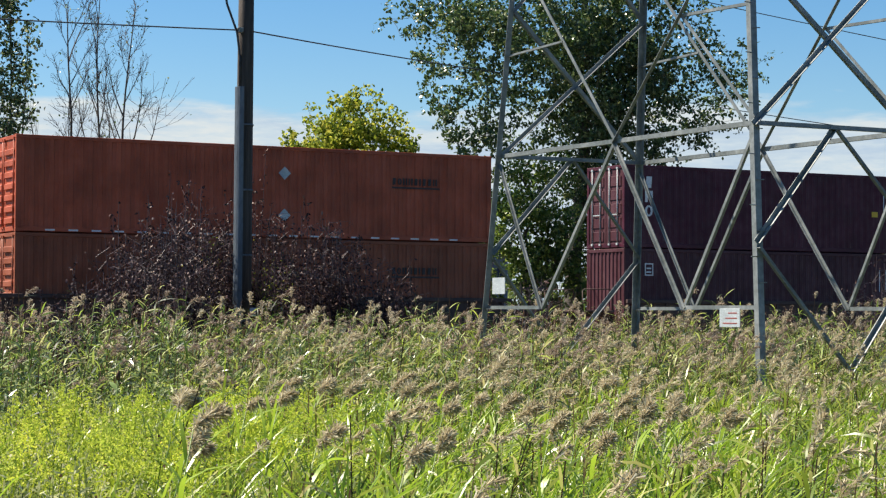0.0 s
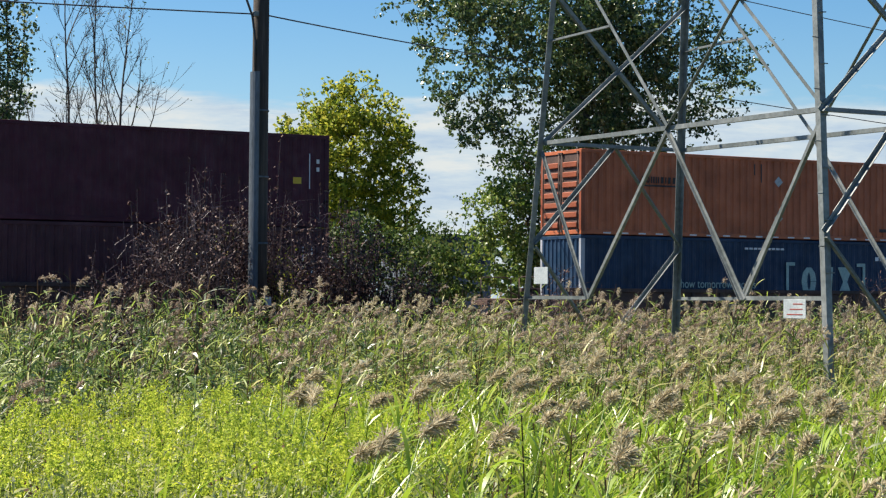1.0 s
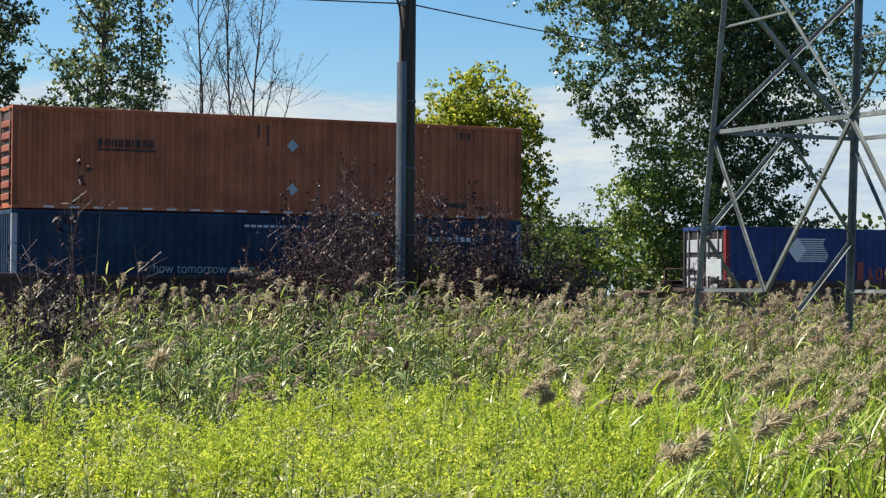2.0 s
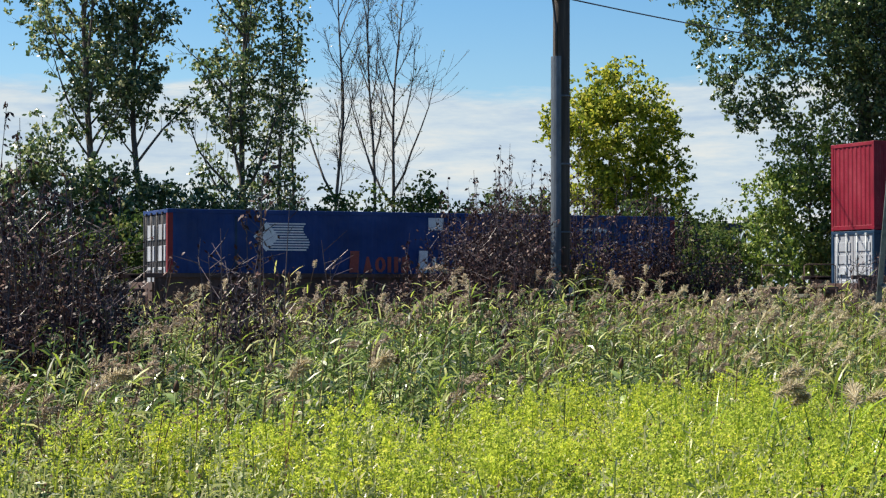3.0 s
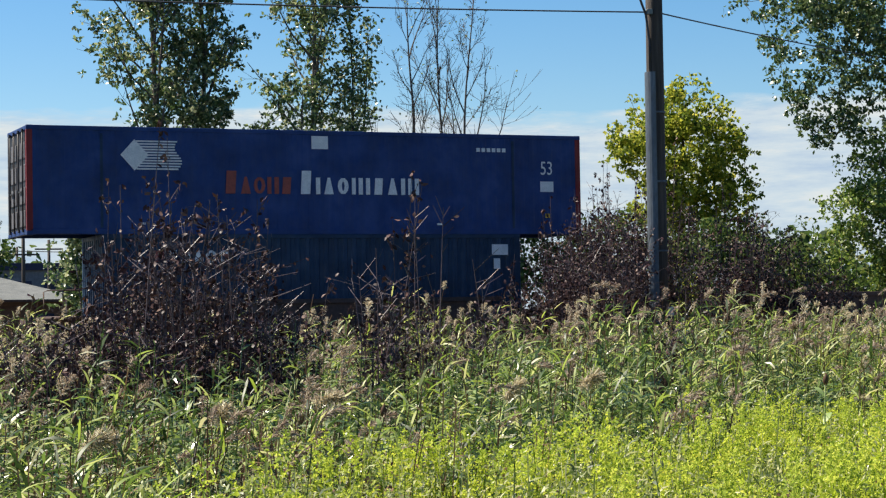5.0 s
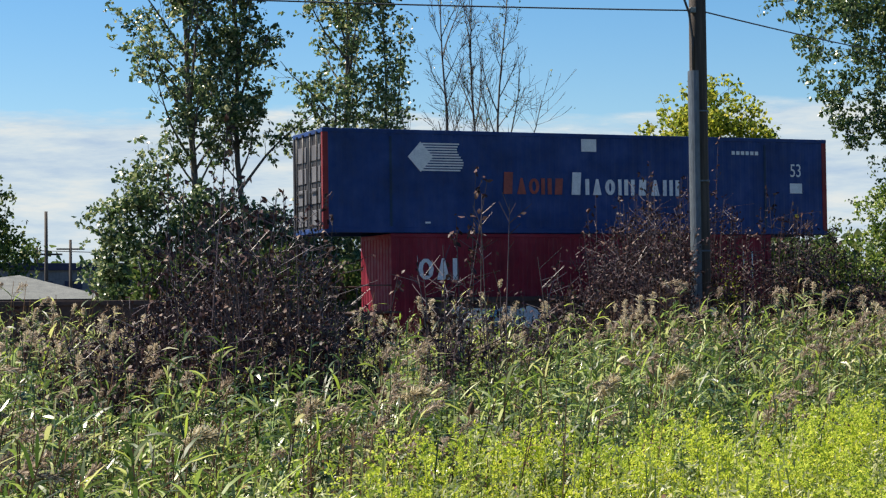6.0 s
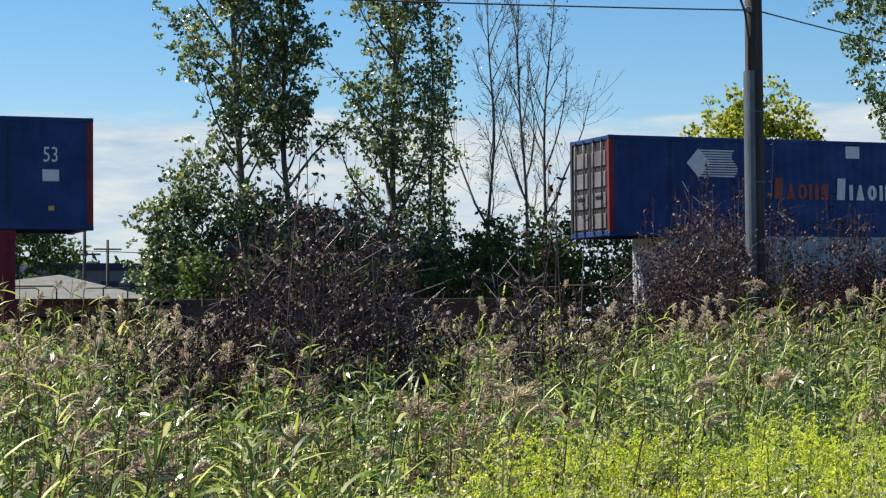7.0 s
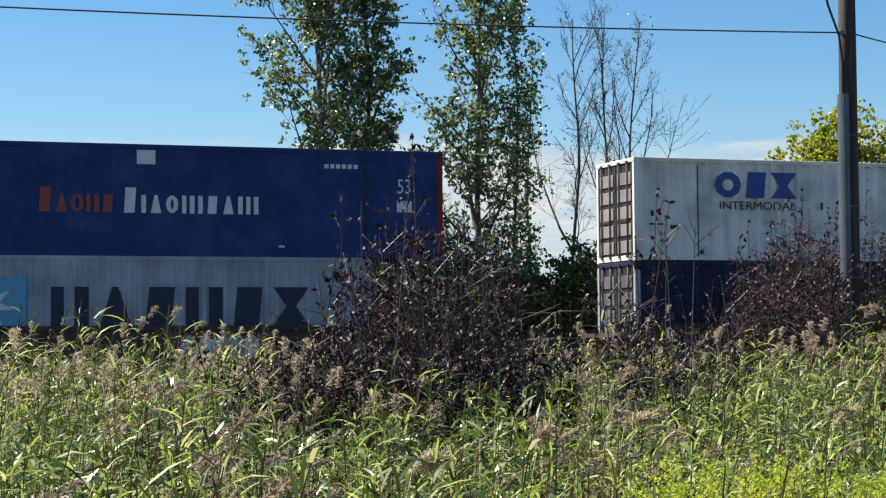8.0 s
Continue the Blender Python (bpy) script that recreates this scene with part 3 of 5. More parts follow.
def make_containers():
    # two orange boxes
    a = container(FT53, DW, HC, "orange", 5.33, 3.39, "weathered orange ribbed container riding on a matching container", pitch=0.3, ribs=7)
    schneider_marks(a, FT53, DW, 12.45, None)
    diamond(a, FT53, DW, 8.65, 2.05, 0.21)
    diamond(a, FT53, DW, 8.65, 0.72, 0.21)
    bars("mark_white", [(0.9 + k * 0.72, 0.045, 0.3, 0.05) for k in range(20)], a, FT53, DW, HC, "reflector")
    b = container(FT53, DW, HC, "orange_low", 5.33, 0.48, "faded brown-orange ribbed container low in a well car", pitch=0.3, ribs=7)
    schneider_marks(b, FT53, DW, 12.45, None)
    # two maroon boxes
    a = container(FT40, IW, HC, "maroon", 26.78, 3.35, "dark maroon steel container stacked on a faded one", fold=0.02, bar_mat="foil", door_mat="maroon_low", ribs=5)
    for k, kind in enumerate(("post", "twin", "ring")):
        shape_row("mark_white", a, FT40, IW, 0.85, 2.1 - k * 0.5, (kind,), 0.32, 0.4, 0.08, 0)
    bars("mark_yellow", [(10.95, 1.35, 0.28, 0.2)], a, FT40, IW, HC, "sticker")
    bars("mark_white", [(11.5, 1.2, 0.03, 1.1), (11.75, 2.0, 0.1, 0.13), (11.75, 1.75, 0.1, 0.13)], a, FT40, IW, HC)
    b = container(FT40, IW, HC, "maroon_low", 26.78, LOW, "faded maroon container low in a well car", bar_mat="foil", end="plain")
    bars("mark_white", [(0.85, 2.34, 0.35, 0.04), (0.85, 1.95, 0.35, 0.04), (0.85, 1.99, 0.04, 0.35), (1.16, 1.99, 0.04, 0.35), (0.92, 2.05, 0.2, 0.05), (0.92, 2.18, 0.2, 0.05), (11.3, 1.5, 0.03, 0.8), (11.6, 1.5, 0.03, 0.8)], b, FT40, IW, HC)
    # paler orange over blue
    # door darker than its panels: shadow between the lit ribs put into the colour
    a = container(FT53, DW, HC, "orange_pale", 48.41, 3.36, "sun-faded orange ribbed container on a blue container", pitch=0.3, fold=0.05, ribs=7, door_mat="car_brown", panel_mat="orange_low", post_mat="orange_low")
    schneider_marks(a, FT53, DW, 2.45, None)
    diamond(a, FT53, DW, 8.4, 2.05, 0.19)
    diamond(a, FT53, DW, 8.4, 0.75, 0.19)
    bars("mark_black", [(7.6, 2.0, 0.05, 0.65), (7.3, 2.25, 0.05, 0.4), (14.0, 2.45, 0.08, 0.22), (14.25, 2.45, 0.08, 0.22), (13.1, 0.35, 1.1, 0.12)], a, FT53, DW, HC)
    bars("mark_white", [(0.9 + k * 0.72, 0.045, 0.3, 0.05) for k in range(20)], a, FT53, DW, HC, "reflector")
    b = container(FT53, DW, HC, "blue_dark", 48.41, 0.45, "dark blue intermodal container low in a well car", pitch=0.3, end="plain", post_mat="grey_paint")
    words("how tomorrow moves", "mark_green", b, FT53, DW, 4.1, 1.15, 0.42, "pale slogan lettering", 0.85)
    poly_mark("mark_green", [(8.75, 0.75), (9.15, 0.75), (9.15, 0.87), (8.87, 0.87), (8.87, 1.98), (9.15, 1.98), (9.15, 2.1), (8.75, 2.1)], b, FT53, DW)
    poly_mark("mark_green", [(12.42, 0.75), (12.42, 2.1), (12.02, 2.1), (12.02, 1.98), (12.3, 1.98), (12.3, 0.87), (12.02, 0.87), (12.02, 0.75)], b, FT53, DW)
    shape_row("mark_green", b, FT53, DW, 9.45, 0.9, ("ring", "post", "cross"), 0.68, 1.05, 0.26, 0.16)
    bars("mark_white", [(12.9 + k * 0.22, 2.2, 0.16, 0.14) for k in range(8)] + [(6.9 + k * 0.2, 2.52, 0.15, 0.07) for k in range(9)], b, FT53, DW, HC)
    # blue single box
    stack_blue(72.3, LOW + 0.01, "grey_paint")
    # red over two short boxes
    a = container(FT40, IW, HC, "red", 95.87, 3.04, "deep red steel container stacked on two short ones", end="plain", frame_mat="red", fold=0.02)
    shape_row("mark_white", a, FT40, IW, 0.75, 1.98, ("ring", "peak", "slab"), 0.44, 0.56, 0.12, 0.05)
    bars("mark_white", [(11.35, 1.0, 0.03, 1.3), (11.62, 2.1, 0.05, 0.2)] + [(11.6, 1.75 - k * 0.28, 0.12, 0.16) for k in range(3)], a, FT40, IW, HC)
    bars("mark_yellow", [(11.62, 0.45, 0.25, 0.35)], a, FT40, IW, HC, "sticker")
    b = container(FT20, IW, 2.59, "blue_dark", 95.87, LOW, "short dark blue container low in a well car", door_mat="grey_paint", bar_mat="foil", ribs=5)
    bars("mark_white", [(0.95 + k * 0.16, 2.05, 0.12, 0.16) for k in range(3)] + [(0.92, 1.88, 0.5, 0.05)] + [(4.2 + k * 0.2, 2.1, 0.12, 0.09) for k in range(7)], b, FT20, IW, 2.59)
    bars("mark_yellow", [(4.05, 2.1, 0.12, 0.12)], b, FT20, IW, 2.59, "sticker")
    d = container(FT20, IW, 2.59, "maroon_low", 102.0, LOW, "short faded maroon container low in a well car", end="plain")
    bars("mark_white", [(0.75, 1.75, 0.31, 0.04), (0.75, 2.33, 0.31, 0.04), (0.75, 1.79, 0.04, 0.54), (1.02, 1.79, 0.04, 0.54), (0.85, 1.9, 0.14, 0.1), (0.85, 2.1, 0.14, 0.1)], d, FT20, IW, 2.59)
    # blue over teal-blue
    stack_blue(113.72, 3.31)
    b = container(FT40, IW, HC, "blue_dark", 115.7, LOW, "dark blue steel container under a longer blue one", end="plain", post_mat="blue_dark")
    shape_row("mark_white", b, FT40, IW, 1.75, 2.12, ("post", "ring", "peak", "ring", "ring"), 0.3, 0.34, 0.08, 0.06)
    bars("mark_red", [(1.25, 2.15, 0.42, 0.3)], b, FT40, IW, HC)
    bars("mark_white", [(11.3, 2.3, 0.5, 0.3), (11.35, 1.9, 0.2, 0.3)], b, FT40, IW, HC)
    # blue over red
    stack_blue(144.59, 3.33)
    b = container(FT40, IW, HC, "red", 146.56, LOW, "deep red steel container under a longer blue one", end="plain", fold=0.02)
    shape_row("mark_white", b, FT40, IW, 0.8, 1.6, ("ring", "peak", "slab"), 0.46, 0.6, 0.13, 0.06)
    bars("mark_white", [(11.2, 0.8, 0.04, 1.6), (11.5, 1.2, 0.04, 1.2)], b, FT40, IW, HC)
    # blue over grey
    stack_blue(175.5, 3.3)
    b = container(FT40, IW, HC, "grey_paint", 177.45, LOW, "light grey steel container under a longer blue one", end="plain")
    bars("mark_sky", [(1.4, 0.95, 1.75, 1.4)], b, FT40, IW, HC, "panel", "sky-blue square panel")
    star = [(2.27 + (0.6 if k % 2 == 0 else 0.22) * math.sin(k * math.pi / 7), 1.65 + (0.6 if k % 2 == 0 else 0.22) * math.cos(k * math.pi / 7)) for k in range(14)]
    poly_mark("mark_white", star[::-1], b, FT40, IW + 0.012, "emblem", "white star emblem")
    shape_row("mark_navy", b, FT40, IW, 3.75, 1.12, ("twin", "peak", "post", "twin", "post", "cross"), 0.95, 0.98, 0.25, 0.2)
    # white over navy
    a = container(FT53, DW, HC, "white", 197.31, 3.31, "dirty white ribbed container on a dark navy container", pitch=0.42, fold=0.07, ribs=5, bar_mat="car_brown", door_mat="black_paint", panel_mat="panel_tan")
    shape_row("mark_blue", a, FT53, DW, 2.5, 1.8, ("ring", "post", "cross"), 0.84, 0.74, 0.24, 0.05)
    words("INTERMODAL", "mark_black", a, FT53, DW, 2.62, 1.47, 0.33, "dark small capitals", 1.2)
    bars("mark_black", [(1.95, 0.1, 0.03, 2.6), (0.45, 1.0, 0.16, 0.05), (0.72, 1.0, 0.16, 0.05), (1.1, 0.9, 0.25, 0.1), (0.5, 1.25, 0.09, 0.16), (2.02, 0.2, 0.1, 0.1), (5.9, 1.5, 0.07, 0.2), (6.5, 1.2, 0.06, 0.3), (7.1, 1.65, 0.05, 0.24), (6.1, 0.7, 0.07, 0.16), (4.3, 0.45, 0.08, 0.12)], a, FT53, DW, HC)
    container(FT53, DW, HC, "navy", 197.31, 0.41, "dark navy container with a white-edged end low in a well car", pitch=0.3, ribs=5, bar_mat="black_paint", post_mat="grey_paint", door_mat="black_paint", panel_mat="door_grey")


def stack_blue(x, z, panel="door_grey"):
    c = container(FT53, DW, HC, "blue", x, z, "blue long container with white lettering blocks and red end posts", pitch=0.3, ribs=4, panel_mat=panel,
                  frame_mat="blue", post_mat="red_trim", door_mat="black_paint", bar_mat="black_paint", right_post="red_trim", far_post="black_paint", fold=0.012)
    L, W = FT53, DW
    bars("blue_dark", [(1.95, 0.2, 0.07, 2.5), (13.95, 0.2, 0.07, 2.5)], c, L, W, HC, "post")
    poly_mark("mark_white", [(2.5, 2.14), (2.88, 1.72), (3.26, 2.14), (2.88, 2.56)], c, L, W, "emblem", "white diamond emblem")
    bars("mark_white", [(2.93 + 0.06 * min(k, 10 - k), 1.75 + k * 0.074, 1.15 - 0.06 * min(k, 10 - k) + 0.1 * math.sin(k * 0.6), 0.04) for k in range(11)], c, L, W, HC, "stripe")
    shape_row("mark_red", c, L, W, 5.35, 1.13, ("post", "peak", "ring", "twin", "post"), 0.33, 0.46, 0.10, 0.06, 1.35)
    shape_row("mark_white", c, L, W, 7.5, 1.13, ("post", "slab", "peak", "ring", "twin", "slab", "post", "peak", "slab", "twin"), 0.325, 0.46, 0.12, 0.095, 1.4)
    bars("mark_white", [(7.87, 2.38, 0.48, 0.36), (14.85, 1.25, 0.42, 0.3), (11.6, 0.28, 0.16, 0.05), (3.0, 0.28, 0.16, 0.05)], c, L, W, HC, "sticker")
    bars("mark_white", [(12.85 + k * 0.16, 2.38, 0.11, 0.11) for k in range(6)], c, L, W, HC)
    words("53", "mark_white", c, L, W, 14.85, 1.75, 0.55, "white numerals", 0.75)
    bars("mark_yellow", [(15.0, 0.5, 0.14, 0.12)], c, L, W, HC, "sticker")
    return c


def tag_paint(c, x, w):
    """Pale sprayed shapes on a car's side, as plain blobs."""
    rng = random.Random(int(x * 10))
    for k in range(5):
        cx, n = x + k * w / 5, 9
        pts = [(cx + (0.16 + 0.12 * rng.random()) * w * 0.7 * math.cos(a), 0.98 + (0.22 + 0.22 * rng.random()) * math.sin(a)) for a in [2 * math.pi * j / n for j in range(n)]]
        bm = bmesh.new()
        y = -1.412 - 0.004 * (k % 2)
        a = [bm.verts.new((px, y - 0.06, pz)) for px, pz in pts]
        b = [bm.verts.new((px, y - 0.05, pz)) for px, pz in pts]
        bm.faces.new(a)
        bm.faces.new(b[::-1])
        for j in range(n):
            bm.faces.new((a[j], b[j], b[(j + 1) % n], a[(j + 1) % n]))
        bmesh.ops.recalc_face_normals(bm, faces=bm.faces)
        part("graffiti", bm, ("foil", "mark_white", "mark_sky")[k % 3], c, "pale sprayed paint shape")


def make_cars():
    cars = ((2.3, 24.5), (24.5, 41.2), (45.4, 67.5), (69.3, 91.4), (92.6, 111.3), (114.05, 129.5), (129.5, 144.95), (144.95, 160.4), (160.4, 175.85), (175.85, 191.3), (194.3, 216.4))
    for x0, x1 in cars:
        c = well_car(x0, x1, "car_brown", "dark rusty brown well car with ribbed low sides")
        if x0 == 144.95:
            tag_paint(c, -4.2, 2.6)
        if x0 == 175.85:
            tag_paint(c, 1.2, 1.9)


make_containers()
make_cars()

# ---- pole, wires and lattice tower ----
def make_pole():
    g = float(ground_height(np.float64(10.75), np.float64(-4.0)))
    p = empty("utility_pole", pose(10.93, -4.03, g), "tall weathered wooden pole with a grey metal cable guard", "utility pole")
    part("shaft", tube([(0, 0, -0.3), (0.0, 0, 4), (0.02, 0, 9), (0.05, 0, 16)], [0.255, 0.25, 0.235, 0.2], 14), "pole_wood", p)
    bm = bmesh.new()
    for z0, z1 in ((0.8, 8.45 - 0.42),):
        pts = []
        for k in range(9):
            a = radians(118 + k * 17.5)
            pts.append((-0.09 + 0.22 * math.cos(a), -0.03 + 0.24 * math.sin(a)))
        lo = [bm.verts.new((x, y, z0)) for x, y in pts]
        hi = [bm.verts.new((x + 0.015, y, z1)) for x, y in pts]
        for k in range(8):
            bm.faces.new((lo[k], lo[k + 1], hi[k + 1], hi[k]))
        bm.faces.new(hi)
    part("cable_guard", bm, "guard", p, "long grey metal guard strapped over a riser cable")
    for z in (1.2, 3.1, 5.0, 6.9):
        part("strap", tube([(0, 0, z), (0, 0, z + 0.05)], 0.275, 14), "guard", p)
    part("riser_cable", tube([(-0.2, -0.12, 7.9), (-0.21, -0.12, 8.9), (-0.30, -0.12, 9.6), (-0.62, -0.12, 10.4), (-0.78, -0.1, 11.2), (-0.72, -0.1, 13)], 0.035, 6), "cable", p)
    part("wire_clamp", box((-0.3, -0.25, 9.6), (-0.15, -0.1, 9.75), 0.01), "steel", p)
    part("warning_plate", box((0.12, -0.27, 1.35), (0.3, -0.235, 1.6), 0.005), "mark_white", p)


def wire(a, b, sag, r, label, n=28):
    a, b = Vector(a), Vector(b)
    pts = [a.lerp(b, k / n) - Vector((0, 0, 4 * sag * (k / n) * (1 - k / n))) for k in range(n + 1)]
    tagged(part("overhead_wire", tube(pts, r, 5), "cable"), label, "wire", "overhead wires")


def make_wires():
    wire((-37.2, -4.1, 9.25), (10.85, -4.1, 9.25), 0.41, 0.022, "thin dark overhead wire fixed to the wooden pole")
    wire((11.0, -4.1, 9.25), (60, 40, 14.4), 0.4, 0.022, "thin dark overhead wire fixed to the wooden pole")
    wire((66, 60, 24.3), (110, 60, 20.2), 0.1, 0.035, "thin dark far overhead wire against the sky")
    wire((68, 60, 16.5), (110, 60, 13.6), 0.1, 0.035, "thin dark far overhead wire against the sky")


def make_tower():
    cx, cy, z2 = 11.62, -25.5, 4.36
    hx, hy = 1.78, 4.45
    t = empty("lattice_tower", pose(cx, cy, 0), "galvanised steel lattice transmission tower standing in reeds", "lattice tower")
    def corner(sx, sy, z):
        k = 1 - (z - z2) * 0.022
        return Vector((sx * hx * k, sy * hy * k, z))
    def beam(name, a, b, w=0.075, turn=0.0):
        bm = bmesh.new()
        w *= 0.86
        add_angle(bm, a, b, w, 0.012, turn)
        part(name, bm, "steel", t)
    z0, z1, z3, z4 = -1.15, 1.13, 8.6, 15.0
    for sx in (-1, 1):
        for sy in (-1, 1):
            turn = {(-1, -1): 0.0, (1, -1): 1.57, (1, 1): 3.14, (-1, 1): 4.71}[(sx, sy)]
            beam("leg", corner(sx, sy, z0), corner(sx, sy, z4), 0.15, turn)
            part("footing", box(corner(sx, sy, -1.6) - Vector((0.3, 0.3, 0)), corner(sx, sy, -0.85) + Vector((0.3, 0.3, 0)), 0.03), "ballast", t, "grey concrete footing")
    for z, w in ((z2, 0.1), (z3, 0.09), (z4, 0.09)):
        for sx in (-1, 1):
            beam("horizontal", corner(sx, -1, z), corner(sx, 1, z), w)
        for sy in (-1, 1):
            beam("horizontal", corner(-1, sy, z), corner(1, sy, z), w)
    # wide faces
    for sx in (-1, 1):
        mid = (corner(sx, -1, z2) + corner(sx, 1, z2)) / 2
        for sy in (-1, 1):
            foot = corner(sx, sy, z1).lerp(corner(sx, -sy, z1), 0.235)
            beam("foot_tie", corner(sx, sy, z1), foot, 0.085)
            beam("brace", corner(sx, sy, z2 - 0.15), foot, 0.07)
            beam("brace", mid, foot, 0.08)
            beam("brace", mid, corner(sx, sy, z3), 0.085)
            q = mid.lerp(corner(sx, sy, z3), 0.52)
            if sy < 0:
                beam("sub_brace", corner(sx, sy, z2 + 0.1), q, 0.075)
            beam("sub_brace", corner(sx, sy, z2 + 2.15), q, 0.065)
            beam("brace", corner(sx, sy, z3), (corner(sx, -1, z4) + corner(sx, 1, z4)) / 2, 0.085)
    # narrow faces
    for sy in (-1, 1):
        mid = (corner(-1, sy, z2) + corner(1, sy, z2)) / 2
        low = (corner(-1, sy, 0.0) + corner(1, sy, 0.0)) / 2
        for sx in (-1, 1):
            beam("brace", *((corner(sx, sy, 2.28), mid) if sx < 0 else (mid, corner(sx, sy, 2.28))), 0.105)
            beam("brace", *((low, corner(sx, sy, 2.2)) if sx > 0 else (corner(sx, sy, 2.2), low)), 0.105)
            beam("brace", corner(sx, sy, z2), corner(-sx, sy, 7.45), 0.1)
            beam("brace", corner(sx, sy, 7.45), corner(-sx, sy, 10.9), 0.085)
    for z in [1.6 + 0.45 * k for k in range(26)]:
        p = corner(-1, -1, z)
        part("step_bolt", tube([p + Vector((0.02, 0, 0)), p + Vector((0.16 * (1 if int(z * 2.2) % 2 else -1), -0.05, 0))], 0.011, 5), "steel", t)
    p = corner(-1, -1, z1)
    part("sign", box(p + Vector((-0.03, 0.5, -0.31)), p + Vector((-0.015, 1.1, 0.02)), 0.003), "foil", t, "white warning sign with red small print")
    for k in range(3):
        part("sign_print", box(p + Vector((-0.034, 0.58, -0.25 + 0.09 * k)), p + Vector((-0.028, 1.0 - 0.08 * k, -0.232 + 0.09 * k))), "mark_red", t)
    p = corner(-1, 1, 1.7)
    part("sign", box(p + Vector((-0.02, -0.66, -0.25)), p + Vector((-0.005, -0.12, 0.1)), 0.003), "foil", t, "pale blank metal sign")


make_pole()
make_wires()
make_tower()

# ---- trees and bushes behind the track ----
def grow(rng, base, trunk_top, blobs, count, r0, lean=0.25, wiggle=0.12, inner=0.35):
    """Branches that reach targets spread through the blobs (centre, radii): returns tube paths and tips."""
    base, top = np.array(base, float), np.array(trunk_top, float)
    n0 = 10
    spine = [base + (top - base) * k / n0 + np.r_[rng.normal(0, 0.06, 2) * min(k, 3), 0] for k in range(n0 + 1)]
    nodes = np.array(spine)
    rad = list(r0 * (1 - 0.8 * np.arange(n0 + 1) / n0))
    paths = [(spine, [float(q) for q in rad])]
    weight = np.array([b[1][0] * b[1][1] * b[1][2] for b in blobs])
    weight = weight ** 0.75
    pick = rng.choice(len(blobs), count, p=weight / weight.sum())
    targets = []
    for k in pick:
        c, r = blobs[k]
        d = unit(rng.normal(size=3))
        targets.append(np.array(c) + np.array(r) * d * rng.uniform(inner, 1.0) ** 0.6 * (1.22 if rng.random() < 0.12 else 1.0))
    axis = top - base
    targets.sort(key=lambda p: np.linalg.norm(p - base - axis * np.clip((p - base) @ axis / (axis @ axis), 0, 1)))
    tips = []
    for p in targets:
        d = np.linalg.norm(nodes - p, axis=1) + 0.9 * np.maximum(0, nodes[:, 2] - p[2] + lean * 2)
        j = int(np.argmin(d))
        a = nodes[j]
        span = np.linalg.norm(p - a)
        k = max(2, int(span / 0.7) + 1)
        bend = rng.normal(0, wiggle * span, 3)
        pts = []
        for i in range(k + 1):
            f = i / k
            pts.append(a * (1 - f) + p * f + bend * f * (1 - f) + np.array([0, 0, 0.35 * span * lean * f * (1 - f)]))
        ra = min(rad[j] * 0.62, 0.02 + 0.035 * span)
        rr = [max(0.009, ra * (1 - 0.75 * i / k)) for i in range(k + 1)]
        paths.append((pts, [float(q) for q in rr]))
        nodes = np.vstack([nodes, pts[1:]])
        rad += rr[1:]
        tips.append(p)
    return paths, np.array(tips), nodes, np.array(rad)


def tree(name, label, category, seed, base, top, blobs, count, r0, leaf_mat, per_tip, spread, leaf, bark="bark", group="", lean=0.25, wiggle=0.12, inner=0.35, extra_trunks=()):
    rng = np.random.default_rng(seed)
    t = empty(name, pose(*base), label, category, group)
    bm = bmesh.new()
    tips_all = []
    for b, tp in ((base, top), *extra_trunks):
        paths, tips, nodes, rad = grow(rng, b, tp, blobs, count // (1 + len(extra_trunks)), r0, lean, wiggle, inner)
        for pts, rr in paths:
            add_tube(bm, [Vector((p[0] - base[0], p[1] - base[1], p[2] - base[2])) for p in pts], rr, 8 if rr[0] > 0.08 else 4, False)
        tips_all.append(tips)
        thin = nodes[rad < 0.05]
        tips_all.append(thin[rng.random(len(thin)) < 0.13])
    part("trunk", bm, bark, t, "trunk and limbs with rough bark")
    tips = np.concatenate(tips_all)
    crown_of(t, rng, tips, int(per_tip * len(tips)), spread, leaf, leaf_mat)
    return t


def crown_of(t, rng, tips, n, spread, leaf, leaf_mat, sprays=4, flat=0.3):
    """Leaves hung on short drooping sprays round the twig ends, so that the crown breaks into clumps and gaps."""
    if not n:
        return
    base = np.array(t.matrix_basis.translation)
    m = max(1, len(tips) * sprays)
    root = np.repeat(tips, sprays, 0)[:m] + rng.normal(0, spread * 0.85, (m, 3)) * np.array([1, 1, 0.8])
    way = unit(rng.normal(size=(m, 3)) * np.array([1, 1, flat]) + np.array([0, 0, -0.25]))
    k = rng.integers(0, m, n)
    c = root[k] + way[k] * (rng.random((n, 1)) * spread * 1.7) + rng.normal(0, spread * 0.27, (n, 3)) * np.array([1, 1, 0.7])
    c[:, 2] = np.maximum(c[:, 2], base[2] + 0.2)
    soup = Soup()
    leaves(soup, rng, c - base, leaf, leaf * 0.75, 0, 0.5)
    crown = new("crown", soup.mesh("crown", [leaf_mat]))
    crown.parent = t


